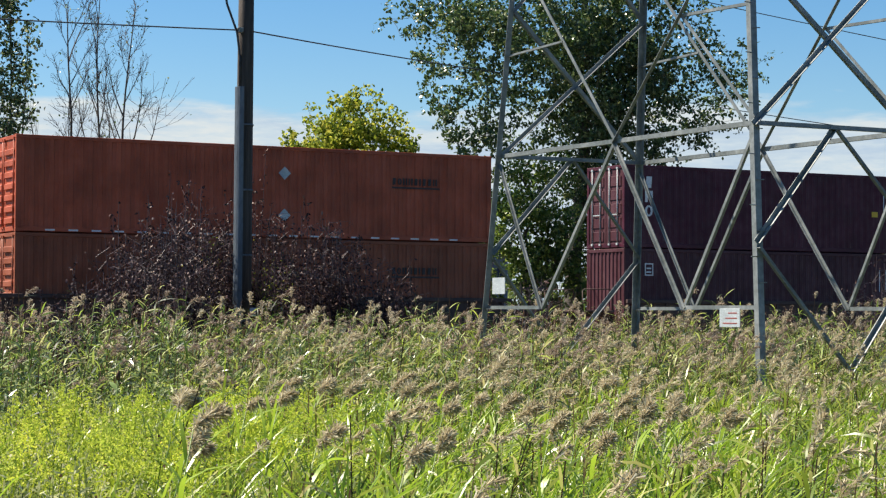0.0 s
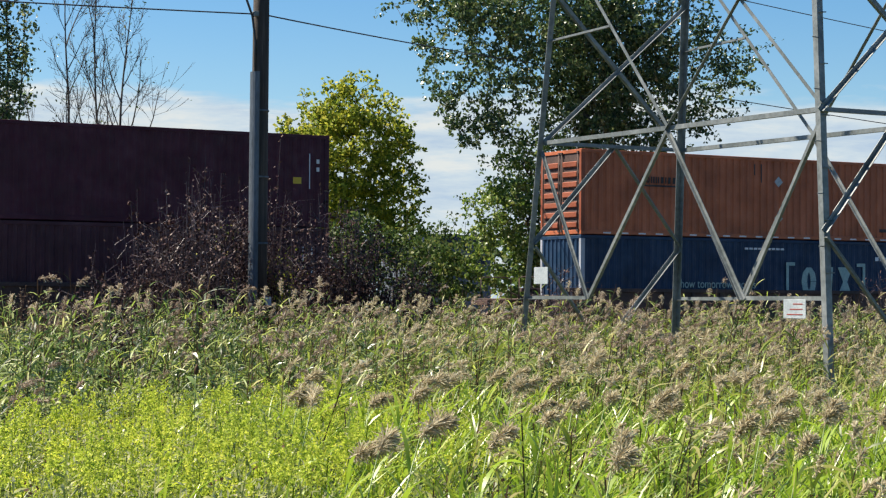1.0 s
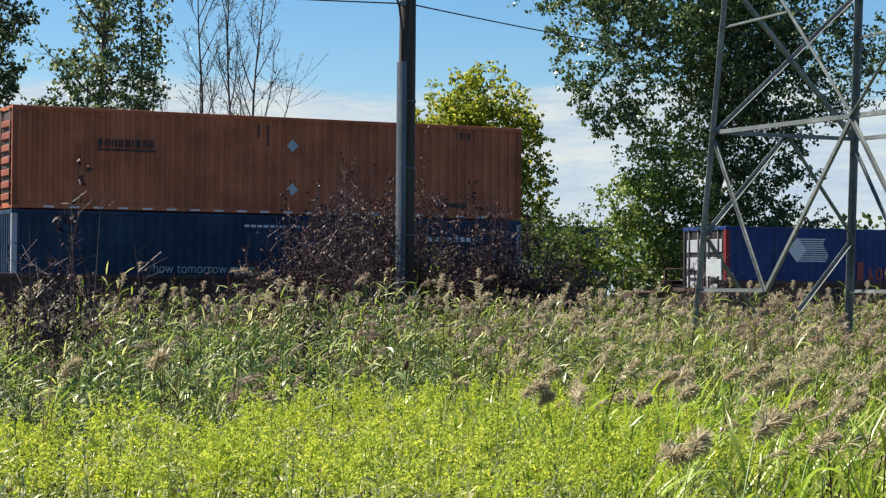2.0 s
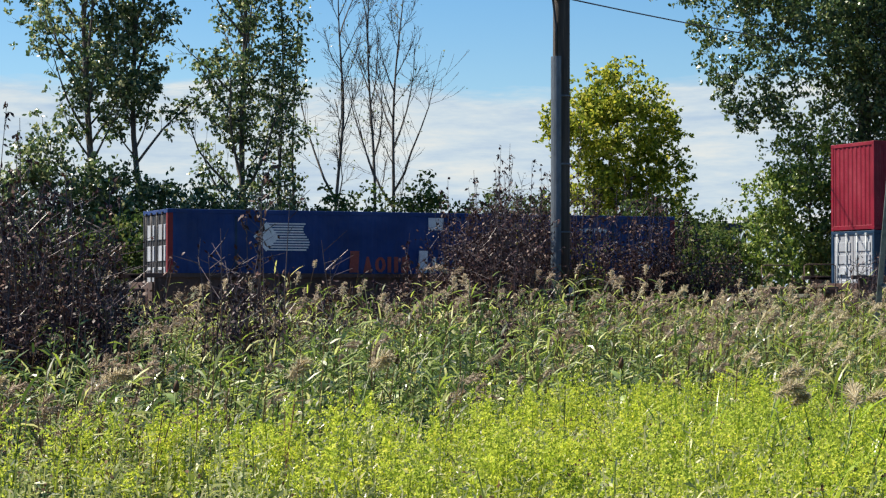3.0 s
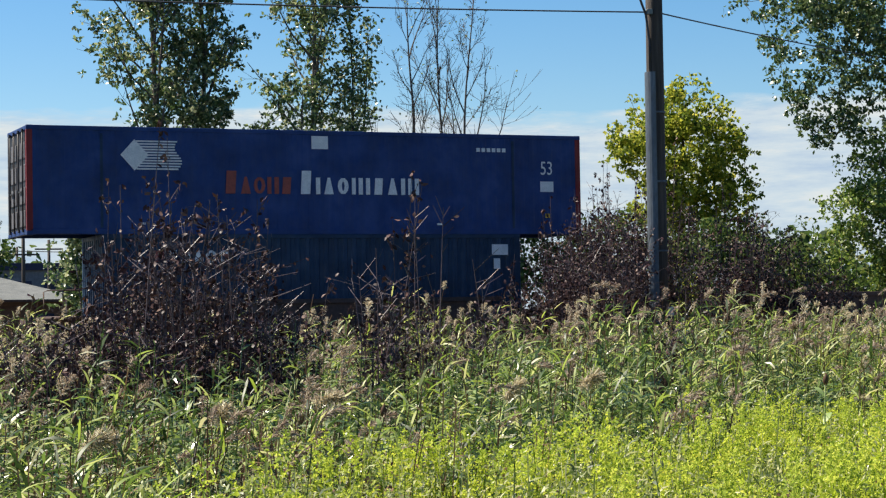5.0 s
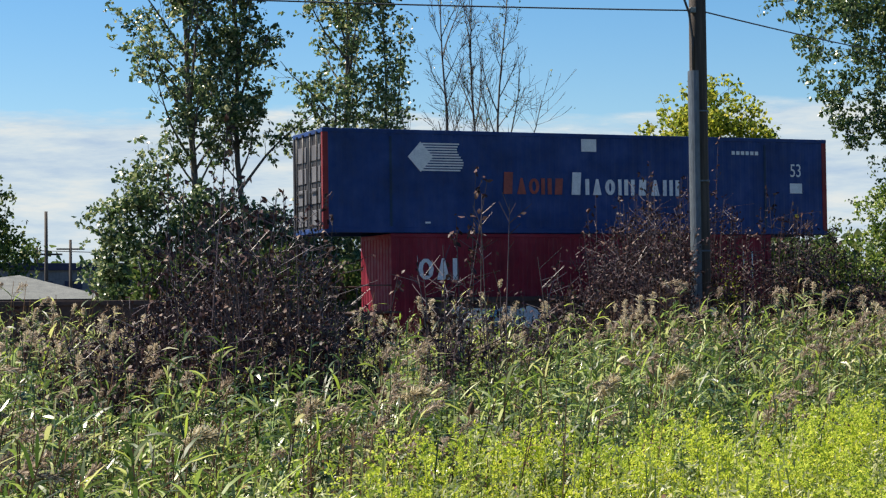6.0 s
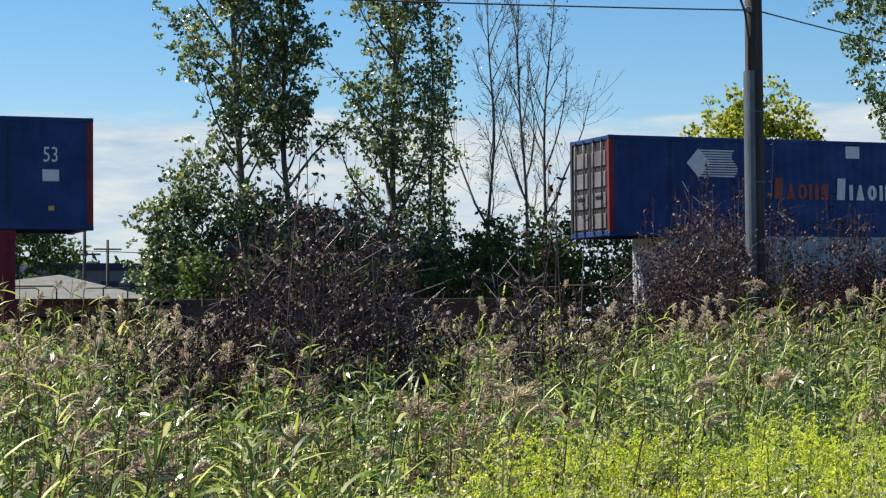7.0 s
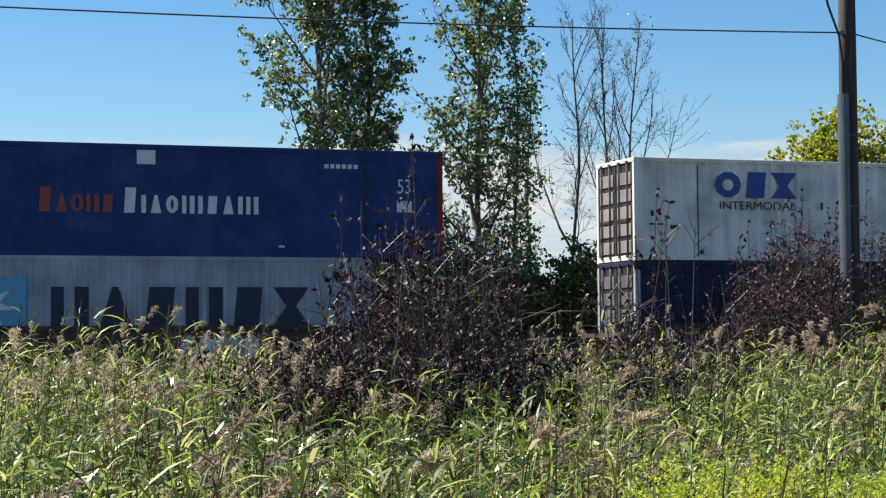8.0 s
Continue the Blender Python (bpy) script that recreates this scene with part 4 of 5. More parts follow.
def rising_tree(name, label, seed, base, top, r0, first, count, length, angle, leaf_n, leaf, leaf_mat, bark, group, spread=0.22, twigs=6, bow=(0, 0), lift=0.09, stout=1.0):
    """A slender tree: an upright stem, limbs that rise steeply from it, and twigs along the limbs."""
    rng = np.random.default_rng(seed)
    t = empty(name, pose(*base), label, "tree", group)
    bm = bmesh.new()
    b, e, up = np.zeros(3), np.array(top) - np.array(base), np.array([0, 0, 1.0])
    def stem(f):
        return b + (e - b) * f + np.array([bow[0], bow[1], 0]) * math.sin(math.pi * min(1, f * 1.6)) + 0.09 * np.array([math.sin(7 * f + seed), math.cos(9 * f + seed), 0])
    add_tube(bm, [Vector(stem(k / 12)) for k in range(13)], [r0 * (1 - 0.82 * k / 12) for k in range(13)], 8, False)
    ends = []
    def limb(p, d, L, r, n=5):
        pts = [p]
        for k in range(n):
            d = unit(d + up * lift + rng.normal(0, 0.1, 3))
            pts.append(pts[-1] + d * L / n)
        add_tube(bm, [Vector(q) for q in pts], [max(0.006, r * (1 - 0.8 * k / n)) for k in range(n + 1)], 4, False)
        return pts, d
    for k in range(count):
        f = first + (0.97 - first) * (k + rng.random()) / count
        az = k * 2.4 + rng.normal(0, 0.4)
        a = radians(angle * rng.uniform(0.7, 1.3))
        d = np.array([math.cos(az) * math.sin(a), math.sin(az) * math.sin(a), math.cos(a)])
        L = length * (1.12 - 0.75 * (f - first) / (1 - first)) * rng.uniform(0.4, 1.3)
        pts, _ = limb(stem(f), d, L, (0.012 + 0.014 * L) * stout)
        ends += pts[2:]
        for j in range(twigs):
            q = rng.uniform(0.2, 1.0) * 5
            i = min(4, int(q))
            p = pts[i] + (pts[i + 1] - pts[i]) * (q - i)
            w = unit((pts[i + 1] - pts[i]) / L * 5 + rng.normal(0, 0.5, 3))
            tw, wd = limb(p, w, L * rng.uniform(0.2, 0.42), 0.012 * (0.3 + 0.7 * stout), 3)
            ends += tw[1:]
            for i2 in range(2):
                t2, _ = limb(tw[1 + i2], unit(wd + rng.normal(0, 0.5, 3)), L * rng.uniform(0.1, 0.2), 0.008, 2)
                ends.append(t2[-1])
    part("trunk", bm, bark, t, "trunk and limbs with rough bark")
    crown_of(t, rng, np.array(ends) + np.array(base), leaf_n, spread, leaf, leaf_mat, 1)
    return t


def make_trees():
    g = -0.5
    tree("maple_tree", "large spreading dark green leafy tree behind the railway", "tree", 11, (33.5, 14.5, g), (34.4, 14.6, 17.0),
         [((34.0, 14.5, 14.5), (6.2, 4.5, 5.5)), ((35.2, 14.5, 11.6), (3.6, 3.2, 3.6)), ((34.8, 14.2, 12.6), (3.0, 2.4, 3.4)), ((34.6, 14.2, 9.8), (2.6, 2.2, 2.4)), ((29.6, 14, 11.6), (3.9, 3.2, 3.0)), ((26.8, 13.5, 13.2), (3.0, 2.4, 1.5)), ((27.6, 13.6, 9.4), (1.7, 1.6, 1.0)), ((28.9, 13.7, 8.2), (1.9, 1.6, 1.3)), ((34.6, 13.8, 6.6), (2.2, 2.0, 2.4)), ((35.0, 13.6, 4.2), (1.6, 1.5, 2.0)), ((39.3, 14.5, 11.4), (4.2, 3.2, 2.4)), ((38.0, 14, 8.4), (2.4, 2.2, 1.4)), ((34.0, 14, 8.6), (3.4, 2.8, 2.4)), ((36.6, 13.6, 6.0), (2.2, 1.8, 1.9)), ((37.6, 13.4, 3.6), (1.8, 1.6, 1.6)), ((32.8, 13.2, 5.6), (1.7, 1.6, 1.9))],
         1300, 0.42, "leaf_dark", 36, 0.3, 0.17, inner=0.1)
    # added small crown for the maple's sunlit lower left, in the lighter leaf colour
    tree("maple_sunlit_side", "sunlit lower left of the maple, added as a small tree in lighter leaves with layered drooping sprays", "tree", 21, (30.4, 12.6, g), (30.3, 12.6, 7.4),
         [((30.4, 12.6, 6.6), (1.9, 1.7, 1.3)), ((29.2, 12.5, 5.2), (2.2, 1.7, 0.9)), ((31.2, 12.5, 4.8), (1.7, 1.5, 1.1)), ((28.9, 12.4, 3.6), (2.1, 1.6, 1.0)), ((30.9, 12.4, 2.8), (1.9, 1.5, 1.2)), ((27.9, 12.4, 2.0), (1.2, 1.2, 1.0))],
         260, 0.11, "leaf_sunlit", 34, 0.26, 0.15, inner=0.1)
    tree("sycamore_tree", "yellowing leafy tree with a rounded crown", "tree", 12, (29.3, 27, g), (29.5, 27, 10.4),
         [((29.5, 27, 8.4), (3.1, 2.6, 2.9)), ((29.0, 27, 10.0), (1.8, 1.6, 1.4)), ((31.4, 27, 6.6), (1.7, 1.8, 2.2)), ((26.3, 26, 8.3), (1.4, 1.3, 1.0)), ((28.4, 26.5, 5.2), (2.2, 1.9, 1.8)), ((32.0, 26.5, 4.4), (1.3, 1.4, 1.5))],
         420, 0.2, "leaf_yellow", 38, 0.26, 0.19, inner=0.2)
    poplars = "poplars behind the track"
    rising_tree("poplar_tree", "tall slender poplar with rising leafy limbs", 13, (3.0, 18, g), (2.6, 18.2, 17.5), 0.17, 0.33, 40, 3.9, 42, 11500, 0.165, "leaf_poplar", "bark", poplars)
    rising_tree("poplar_tree", "tall slender poplar with a leaning lower stem", 14, (5.9, 18.4, g), (4.0, 18.4, 17.0), 0.15, 0.34, 34, 3.1, 38, 9500, 0.165, "leaf_poplar", "bark", poplars, bow=(-0.5, 0))
    rising_tree("poplar_tree", "tall slender poplar with dense grey-green leaves", 15, (8.8, 18, g), (8.7, 18.2, 17.5), 0.15, 0.2, 48, 3.5, 42, 10500, 0.165, "leaf_poplar", "bark", poplars)
    rising_tree("poplar_tree", "thin young poplar with few leaves", 16, (10.3, 18.4, g), (10.3, 18.5, 15.0), 0.085, 0.2, 26, 1.5, 30, 2300, 0.165, "leaf_poplar", "bark", poplars)
    rising_tree("poplar_tree", "thin young poplar with few leaves", 20, (11.0, 18.7, g), (11.0, 18.7, 12.4), 0.07, 0.2, 18, 1.1, 30, 1200, 0.165, "leaf_poplar", "bark", poplars)
    for k, (x, y, top, w) in enumerate(((-0.3, 16.6, 5.4, 1.1), (0.9, 16.6, 7.2, 1.4), (2.3, 16.2, 6.4, 1.5), (3.7, 16.4, 5.6, 1.3), (5.2, 16.6, 5.4, 1.3), (6.8, 16.8, 5.0, 1.4), (8.2, 16.4, 4.6, 1.4), (9.6, 16.8, 4.2, 1.1))):
        tree("tall_shrub", "dense tall green shrub under the poplars", "shrub", 120 + k, (x, y, g), (x, y, top * 0.85),
             [((x, y, top * 0.5), (w, 1.2, top * 0.48)), ((x - 0.2, y, top * 0.8), (w * 0.7, 0.8, top * 0.22))], 110, 0.08, "leaf_poplar", 26, 0.24, 0.17, "bark", "shrubs under the poplars", 0.5, 0.1, 0.1)
    bare, bares = "slender bare tree with thin rising branches", "bare trees behind the track"
    rising_tree("bare_tree", bare, 17, (12.75, 18, g), (12.6, 18, 13.2), 0.095, 0.3, 15, 4.0, 27, 90, 0.1, "leaf_poplar", "bark", bares, twigs=12, bow=(-0.35, 0), stout=0.62)
    rising_tree("bare_tree", bare, 18, (13.95, 18, g), (13.8, 18, 13.4), 0.085, 0.34, 13, 3.4, 24, 110, 0.1, "leaf_poplar", "bark", bares, twigs=12, stout=0.62)
    rising_tree("bare_tree", bare, 19, (14.5, 18.1, g), (15.2, 18.1, 13.2), 0.095, 0.3, 17, 4.2, 33, 170, 0.1, "leaf_poplar", "bark", bares, twigs=12, stout=0.62)
    # hedge of bushes along the far side of the line
    rng = np.random.default_rng(40)
    spots = [(10.8, 12.5, 4.3, 1.4), (12.4, 12.0, 4.0, 1.3), (11.6, 13.6, 4.4, 1.3), (9.7, 13.2, 4.4, 1.2), (13.1, 13.4, 4.3, 1.2), (13.6, 12.2, 5.0, 0.9), (15.2, 12, 3.9, 1.3), (16.9, 12, 4.7, 1.4), (18.6, 12.3, 4.3, 1.4), (20.4, 12.0, 4.0, 1.4), (8.8, 12.6, 3.0, 1.3), (6.6, 12.4, 3.2, 1.5), (4.4, 12.5, 3.4, 1.5), (2.2, 12.2, 3.6, 1.6), (0.2, 12.4, 3.2, 1.4),
             (22.4, 13, 4.2, 1.5), (24.6, 13.5, 4.4, 1.5), (26.6, 15.5, 3.6, 1.4), (28.6, 17, 4.4, 1.6), (37.5, 13, 2.4, 1.5), (31.2, 12.2, 4.6, 1.5), (33.4, 12.2, 5.2, 1.6), (35.2, 12.2, 4.0, 1.4), (27.0, 13.4, 3.4, 1.2)]
    for k, (x, y, top, w) in enumerate(spots):
        tree("bush", "dense green bush beside the railway line", "bush", 50 + k, (x, y, g), (x + rng.normal(0, 0.2), y, top * 0.8),
             [((x, y, top * 0.55), (w, 1.1, top * 0.5)), ((x + rng.normal(0, 0.5), y, top * 0.8), (w * 0.5, 0.7, top * 0.28))],
             70, 0.06, "leaf_bush", 20, 0.24, 0.16, "bark", "bushes along the line", 0.5, 0.1, 0.2)
    # farther trees
    tree("oak_tree", "distant round-crowned green tree", "tree", 31, (1.2, 57, -0.6), (1.4, 57, 9.0),
         [((1.5, 57, 7.0), (2.2, 2.0, 2.9)), ((3.2, 57, 4.6), (1.8, 1.6, 2.2)), ((-0.8, 57, 4.2), (1.8, 1.6, 2.4))],
         170, 0.2, "leaf_bush", 26, 0.4, 0.24, inner=0.15)
    tree("oak_tree", "distant round-crowned green tree", "tree", 32, (-3.6, 60, -0.6), (-3.6, 60, 6.5),
         [((-3.6, 60, 5.0), (2.2, 2.0, 2.4)), ((-4.6, 60, 3.2), (2.2, 1.6, 2.0))], 110, 0.2, "leaf_bush", 26, 0.4, 0.24, inner=0.15)
    for k, (x, y, h, w) in enumerate(((52, 26, 4.4, 1.9), (55.5, 26, 5.2, 2.2), (58.5, 27, 4.6, 2.2), (47, 30, 3.6, 1.8))):
        tree("bush", "light green bush beyond the track", "bush", 80 + k, (x, y, -0.5), (x, y, h * 0.8), [((x, y, h * 0.55), (w, 1.5, h * 0.46))], 90, 0.07, "leaf_bush", 24, 0.32, 0.2, "bark", "bushes along the line", 0.5, 0.1, 0.2)


def make_far_woods():
    """Woods on the horizon: one crowd of leaf clumps on unseen stems."""
    rng = np.random.default_rng(7)
    soup = Soup()
    for x, y, h, w in [(x, 150 + rng.uniform(-10, 30), rng.uniform(6.5, 11.5), rng.uniform(4, 7)) for x in np.arange(-20, 230, 5.0)] + [(x, 95 + rng.uniform(-5, 10), rng.uniform(6, 9), rng.uniform(3, 5)) for x in np.arange(80, 140, 5.0)]:
        n = 220
        d = unit(rng.normal(size=(n, 3))) * rng.uniform(0.5, 1.0, (n, 1))
        c = np.array([x, y, h * 0.5]) + d * np.array([w, 3, h * 0.52])
        c[:, 2] = np.maximum(c[:, 2], -0.4)
        leaves(soup, rng, c, 0.9, 0.8, 0, 0.2)
    tagged(new("far_woods", soup.mesh("far_woods", ["leaf_bush"])), "dark green belt of woods on the horizon", "woods", kind="stuff")


def make_far_buildings():
    b = empty("house", pose(0.6, 52, -0.6), "low brown brick house with a grey hipped roof", "house")
    part("wall", box((-8, -5.0, 0), (5.4, 10, 2.85)), "brick", b)
    bm = bmesh.new()
    e = [bm.verts.new(p) for p in ((-8.7, -5.7, 2.8), (6.0, -5.7, 2.8), (6.0, 10.7, 2.8), (-8.7, 10.7, 2.8))]
    r = [bm.verts.new(p) for p in ((2.2, -0.6, 4.1), (2.2, 5.6, 4.1))]
    for f in ((e[0], e[1], r[0]), (e[1], e[2], r[1], r[0]), (e[2], e[3], r[1]), (e[3], e[0], r[0], r[1]), (e[3], e[2], e[1], e[0])):
        bm.faces.new(f)
    part("roof", bm, "roofing", b, "grey shingled hipped roof")
    part("fascia", box((-8.72, -5.74, 2.68), (6.02, -5.66, 2.8)), "car_brown", b)
    for x in (-6, -1.5, 3):
        part("window", box((x, -5.05, 0.9), (x + 1.4, -4.98, 2.1)), "navy", b)
    for k, (x, y, h, w) in enumerate(((60.2, 74.5, 6.0, 5.0), (19, 120, 6.2, 12), (42, 150, 7.0, 16))):
        b = empty("warehouse", pose(x, y, -0.7), "distant flat-roofed grey warehouse", "warehouse")
        part("wall", box((-w / 2, -4, 0), (w / 2, 4, h)), "far_wall", b)
        part("roof", box((-w / 2 - 0.3, -4.3, h), (w / 2 + 0.3, 4.3, h + 0.6)), "navy", b)
        for j in range(int(w / 2.5)):
            part("window", box((-w / 2 + 0.6 + j * 2.5, -4.04, h - 1.6), (-w / 2 + 2.1 + j * 2.5, -3.98, h - 0.9)), "navy", b)
    for x, y, h, arms in ((11.0, 85.5, 9.3, (6.3,)), (16.8, 105, 8.2, (7.4,)), (21, 140, 9.0, (8.2,))):
        p = empty("utility_pole", pose(x, y, -0.6), "distant thin wooden power pole with crossarms", "utility pole", "distant poles")
        part("shaft", tube([(0, 0, 0), (0, 0, h)], [0.16, 0.11], 7), "pole_wood", p)
        for z in arms:
            part("crossarm", box((-1.1, -0.06, z), (1.1, 0.06, z + 0.12)), "pole_wood", p)
    wire((-30, 70, 7.2), (11.0, 85.5, 6.0), 0.5, 0.03, "thin dark far overhead wire against the sky")
    wire((11.0, 85.5, 6.0), (60, 90, 6.6), 0.5, 0.03, "thin dark far overhead wire against the sky")


make_trees()
make_far_woods()
make_far_buildings()

# ---- field plants ----
def wedge(rng, n, y0, y1, margin=5.0):
    """Places in the field between two lines that run along the track."""
    y = rng.uniform(y0, y1, n * 3)
    lo, hi = -17.2 + (y + 50.7) * 0.126 - margin, -11.4 + (y + 58.3) * 0.86 + margin
    x = -30 + rng.random(n * 3) * 80
    keep = (x > lo) & (x < hi)
    x, y = x[keep][:n], y[keep][:n]
    return np.stack([x, y, ground_height(x, y)], 1)


def area(y0, y1, margin=5.0):
    ys = np.linspace(y0, y1, 50)
    return float(np.mean((-11.4 + (ys + 58.3) * 0.86) - (-17.2 + (ys + 50.7) * 0.126) + 2 * margin) * (y1 - y0))


def drift(x, y, size, seed):
    """A smooth patchy field between 0 and 1, with patches about so many metres wide."""
    r = np.random.default_rng(seed)
    f = np.zeros_like(x)
    for k in range(7):
        a, ph, q = r.uniform(0, np.pi), r.uniform(0, 6.28), r.uniform(0.6, 1.7)
        f = f + np.sin((x * np.cos(a) + y * np.sin(a)) * q * 3.1 / size + ph)
    return np.clip(0.5 + f / 5.2, 0, 1)


def clumped(rng, p, size, low, seed):
    """Thins places by a patchy field, so that plants stand in drifts."""
    f = drift(p[:, 0], p[:, 1], size, seed)
    return p[rng.random(len(p)) < low + (1 - low) * np.clip((f - 0.3) / 0.4, 0, 1)]


def blades(soup, rng, roots, length, width, slot, tilt, bend, wind=0.25, k=4):
    """Arching blades: ribbons of k points from each root."""
    n = len(roots)
    az = rng.uniform(0, 2 * np.pi, n)
    out = np.stack([np.cos(az) + wind, np.sin(az) * 0.9, np.zeros(n)], 1)
    L, B = length * rng.uniform(0.6, 1.25, n), bend * rng.uniform(0.5, 1.5, n)
    T = tilt * rng.uniform(0.5, 1.5, n)
    s = np.stack([-np.sin(az), np.cos(az), rng.normal(0, 0.5, n)], 1)
    s = unit(s)
    W = width * rng.uniform(0.7, 1.3, n)
    ls, rs = [], []
    for i in range(k):
        f = i / (k - 1)
        ang = T + B * f
        # the blade turns over as it rises
        p = roots + out * (L * f * np.sin(T + 0.5 * B * f))[:, None] + np.array([0, 0, 1]) * (L * f * np.cos(T + 0.5 * B * f))[:, None]
        w = (W * (0.55 + 0.9 * f) * (1 - f ** 2.2) + 0.002)[:, None] * 0.5
        ls.append(p - s * w)
        rs.append(p + s * w)
    soup.strips(np.stack(ls, 1), np.stack(rs, 1), slot)


def reed_bed(rng, p, height, plume_share, blade_n=8, plume_len=0.32, upright=0.0, blade_w=0.035, blade_l=0.4):
    """Common reeds: a stem, long side blades, and for some a nodding feathery plume."""
    soup = Soup()
    n = len(p)
    H = height * rng.uniform(0.75, 1.15, n)
    lean = np.stack([rng.normal(0.10, 0.09, n), rng.normal(0, 0.08, n)], 1)
    def along(f):
        q = p.copy()
        q[:, :2] += lean * (H * f ** 1.6)[:, None]
        q[:, 2] += H * f
        return q
    s = unit(np.stack([np.ones(n), rng.normal(0, 0.6, n), np.zeros(n)], 1)) * 0.006
    stem = np.stack([along(f) for f in (0, 0.5, 1.0)], 1)
    soup.strips(stem - s[:, None], stem + s[:, None], 1)
    for k in range(blade_n):
        f = 0.18 + 0.78 * (k + rng.random(n)) / blade_n
        roots = p.copy()
        roots[:, :2] += lean * (H * f ** 1.6)[:, None]
        roots[:, 2] += H * f
        blades(soup, rng, roots, blade_l, blade_w, 0, 0.75, 0.8, 0.1)
    has = rng.random(n) < plume_share
    tip, m = along(1.0)[has], int(has.sum())
    if m:
        way = unit(np.stack([rng.normal(0.6 - 0.45 * upright, 0.3 - 0.15 * upright, m), rng.normal(-0.05, 0.35 - 0.2 * upright, m), rng.normal(0.95 + upright, 0.3, m)], 1))
        size = plume_len * rng.uniform(0.7, 1.3, m)
        for k in range(84):
            f = (k + rng.random(m)) / 84
            c = tip + way * (size * f)[:, None] - np.array([0, 0, 1]) * (size * 0.45 * f ** 2)[:, None]
            side = unit(rng.normal(size=(m, 3)) * 0.62 + way * 1.15 - np.array([-0.15, 0, 0.5]))
            ln = size * 0.2 * (np.sin(np.pi * np.clip(0.12 + 0.83 * f, 0, 1)) + 0.15)
            w = unit(np.cross(side, rng.normal(size=(m, 3)))) * 0.0055
            a, b = c, c + side * ln[:, None]
            soup.quads(np.stack([a - w * 0.5, a + w * 0.5, b + w, b - w], 1), 2)
    return soup


def herbs(rng, p, height, stem_slot, leaf_n, leaf_len, leaf_w, top_n, top_spread, top_len):
    """Upright leafy herbs with a spray at the top."""
    soup = Soup()
    n = len(p)
    H = height * rng.uniform(0.7, 1.2, n)
    lean = rng.normal(0, 0.1, (n, 2)) + np.array([0.06, 0])
    def along(f):
        q = p.copy()
        q[:, :2] += lean * (H * f)[:, None]
        q[:, 2] += H * f
        return q
    s = unit(np.stack([np.ones(n), rng.normal(0, 0.6, n), np.zeros(n)], 1)) * 0.005
    stem = np.stack([along(f) for f in (0.0, 0.5, 1.0)], 1)
    soup.strips(stem - s[:, None], stem + s[:, None], 0)
    for k in range(leaf_n):
        f = 0.25 + 0.7 * (k + rng.random(n)) / leaf_n
        roots = p.copy()
        roots[:, :2] += lean * (H * f)[:, None]
        roots[:, 2] += H * f
        blades(soup, rng, roots, leaf_len, leaf_w, 0, 0.9, 0.8, 0.1, 3)
    for k in range(top_n):
        f = k / max(1, top_n)
        g = 1.0 - 0.33 * f
        q = p.copy()
        q[:, :2] += lean * (H * g)[:, None]
        q[:, 2] += H * g
        c = q + rng.normal(0, 1, (n, 3)) * np.array([1, 1, 0.5]) * top_spread * (0.25 + 1.1 * f)
        leaves(soup, rng, c, top_len, top_len * 0.34, 1, -0.9)
    return soup


def panicles(soup, rng, p, height, slot, arms=10, florets=8):
    """Pointed flower heads: arms that arch outward and down round the stem top, longer below, with florets along them."""
    n = len(p)
    for k in range(arms):
        f = k / (arms - 1)
        root = p + np.array([0, 0, 1]) * (height * (1.02 - 0.30 * f))[:, None]
        az = rng.uniform(0, 6.283, n)
        out = np.stack([np.cos(az) + 0.25, np.sin(az), np.zeros(n)], 1)
        L = (0.03 + 0.13 * f ** 0.8) * rng.uniform(0.7, 1.3, n)
        for j in range(florets):
            u = (j + 0.5) / florets
            c = root + out * (L * u)[:, None] + np.array([0, 0, 1]) * (L * (0.75 * u - 0.55 * u * u))[:, None] + rng.normal(0, 0.008, (n, 3))
            d = unit(rng.normal(size=(n, 3)) + np.array([0, 0, 0.7])) * 0.024
            w = unit(np.cross(d, rng.normal(size=(n, 3)))) * 0.0085
            soup.quads(np.stack([c - w, c + w, c + d + w * 0.5, c + d - w * 0.5], 1), slot)


def stuff(name, soup, mats, label, category):
    return tagged(new(name, soup.mesh(name, mats)), label, category, kind="stuff")


def tallness(p, size, seed, low=0.7, high=1.25):
    return low + (high - low) * drift(p[:, 0], p[:, 1], size, seed)


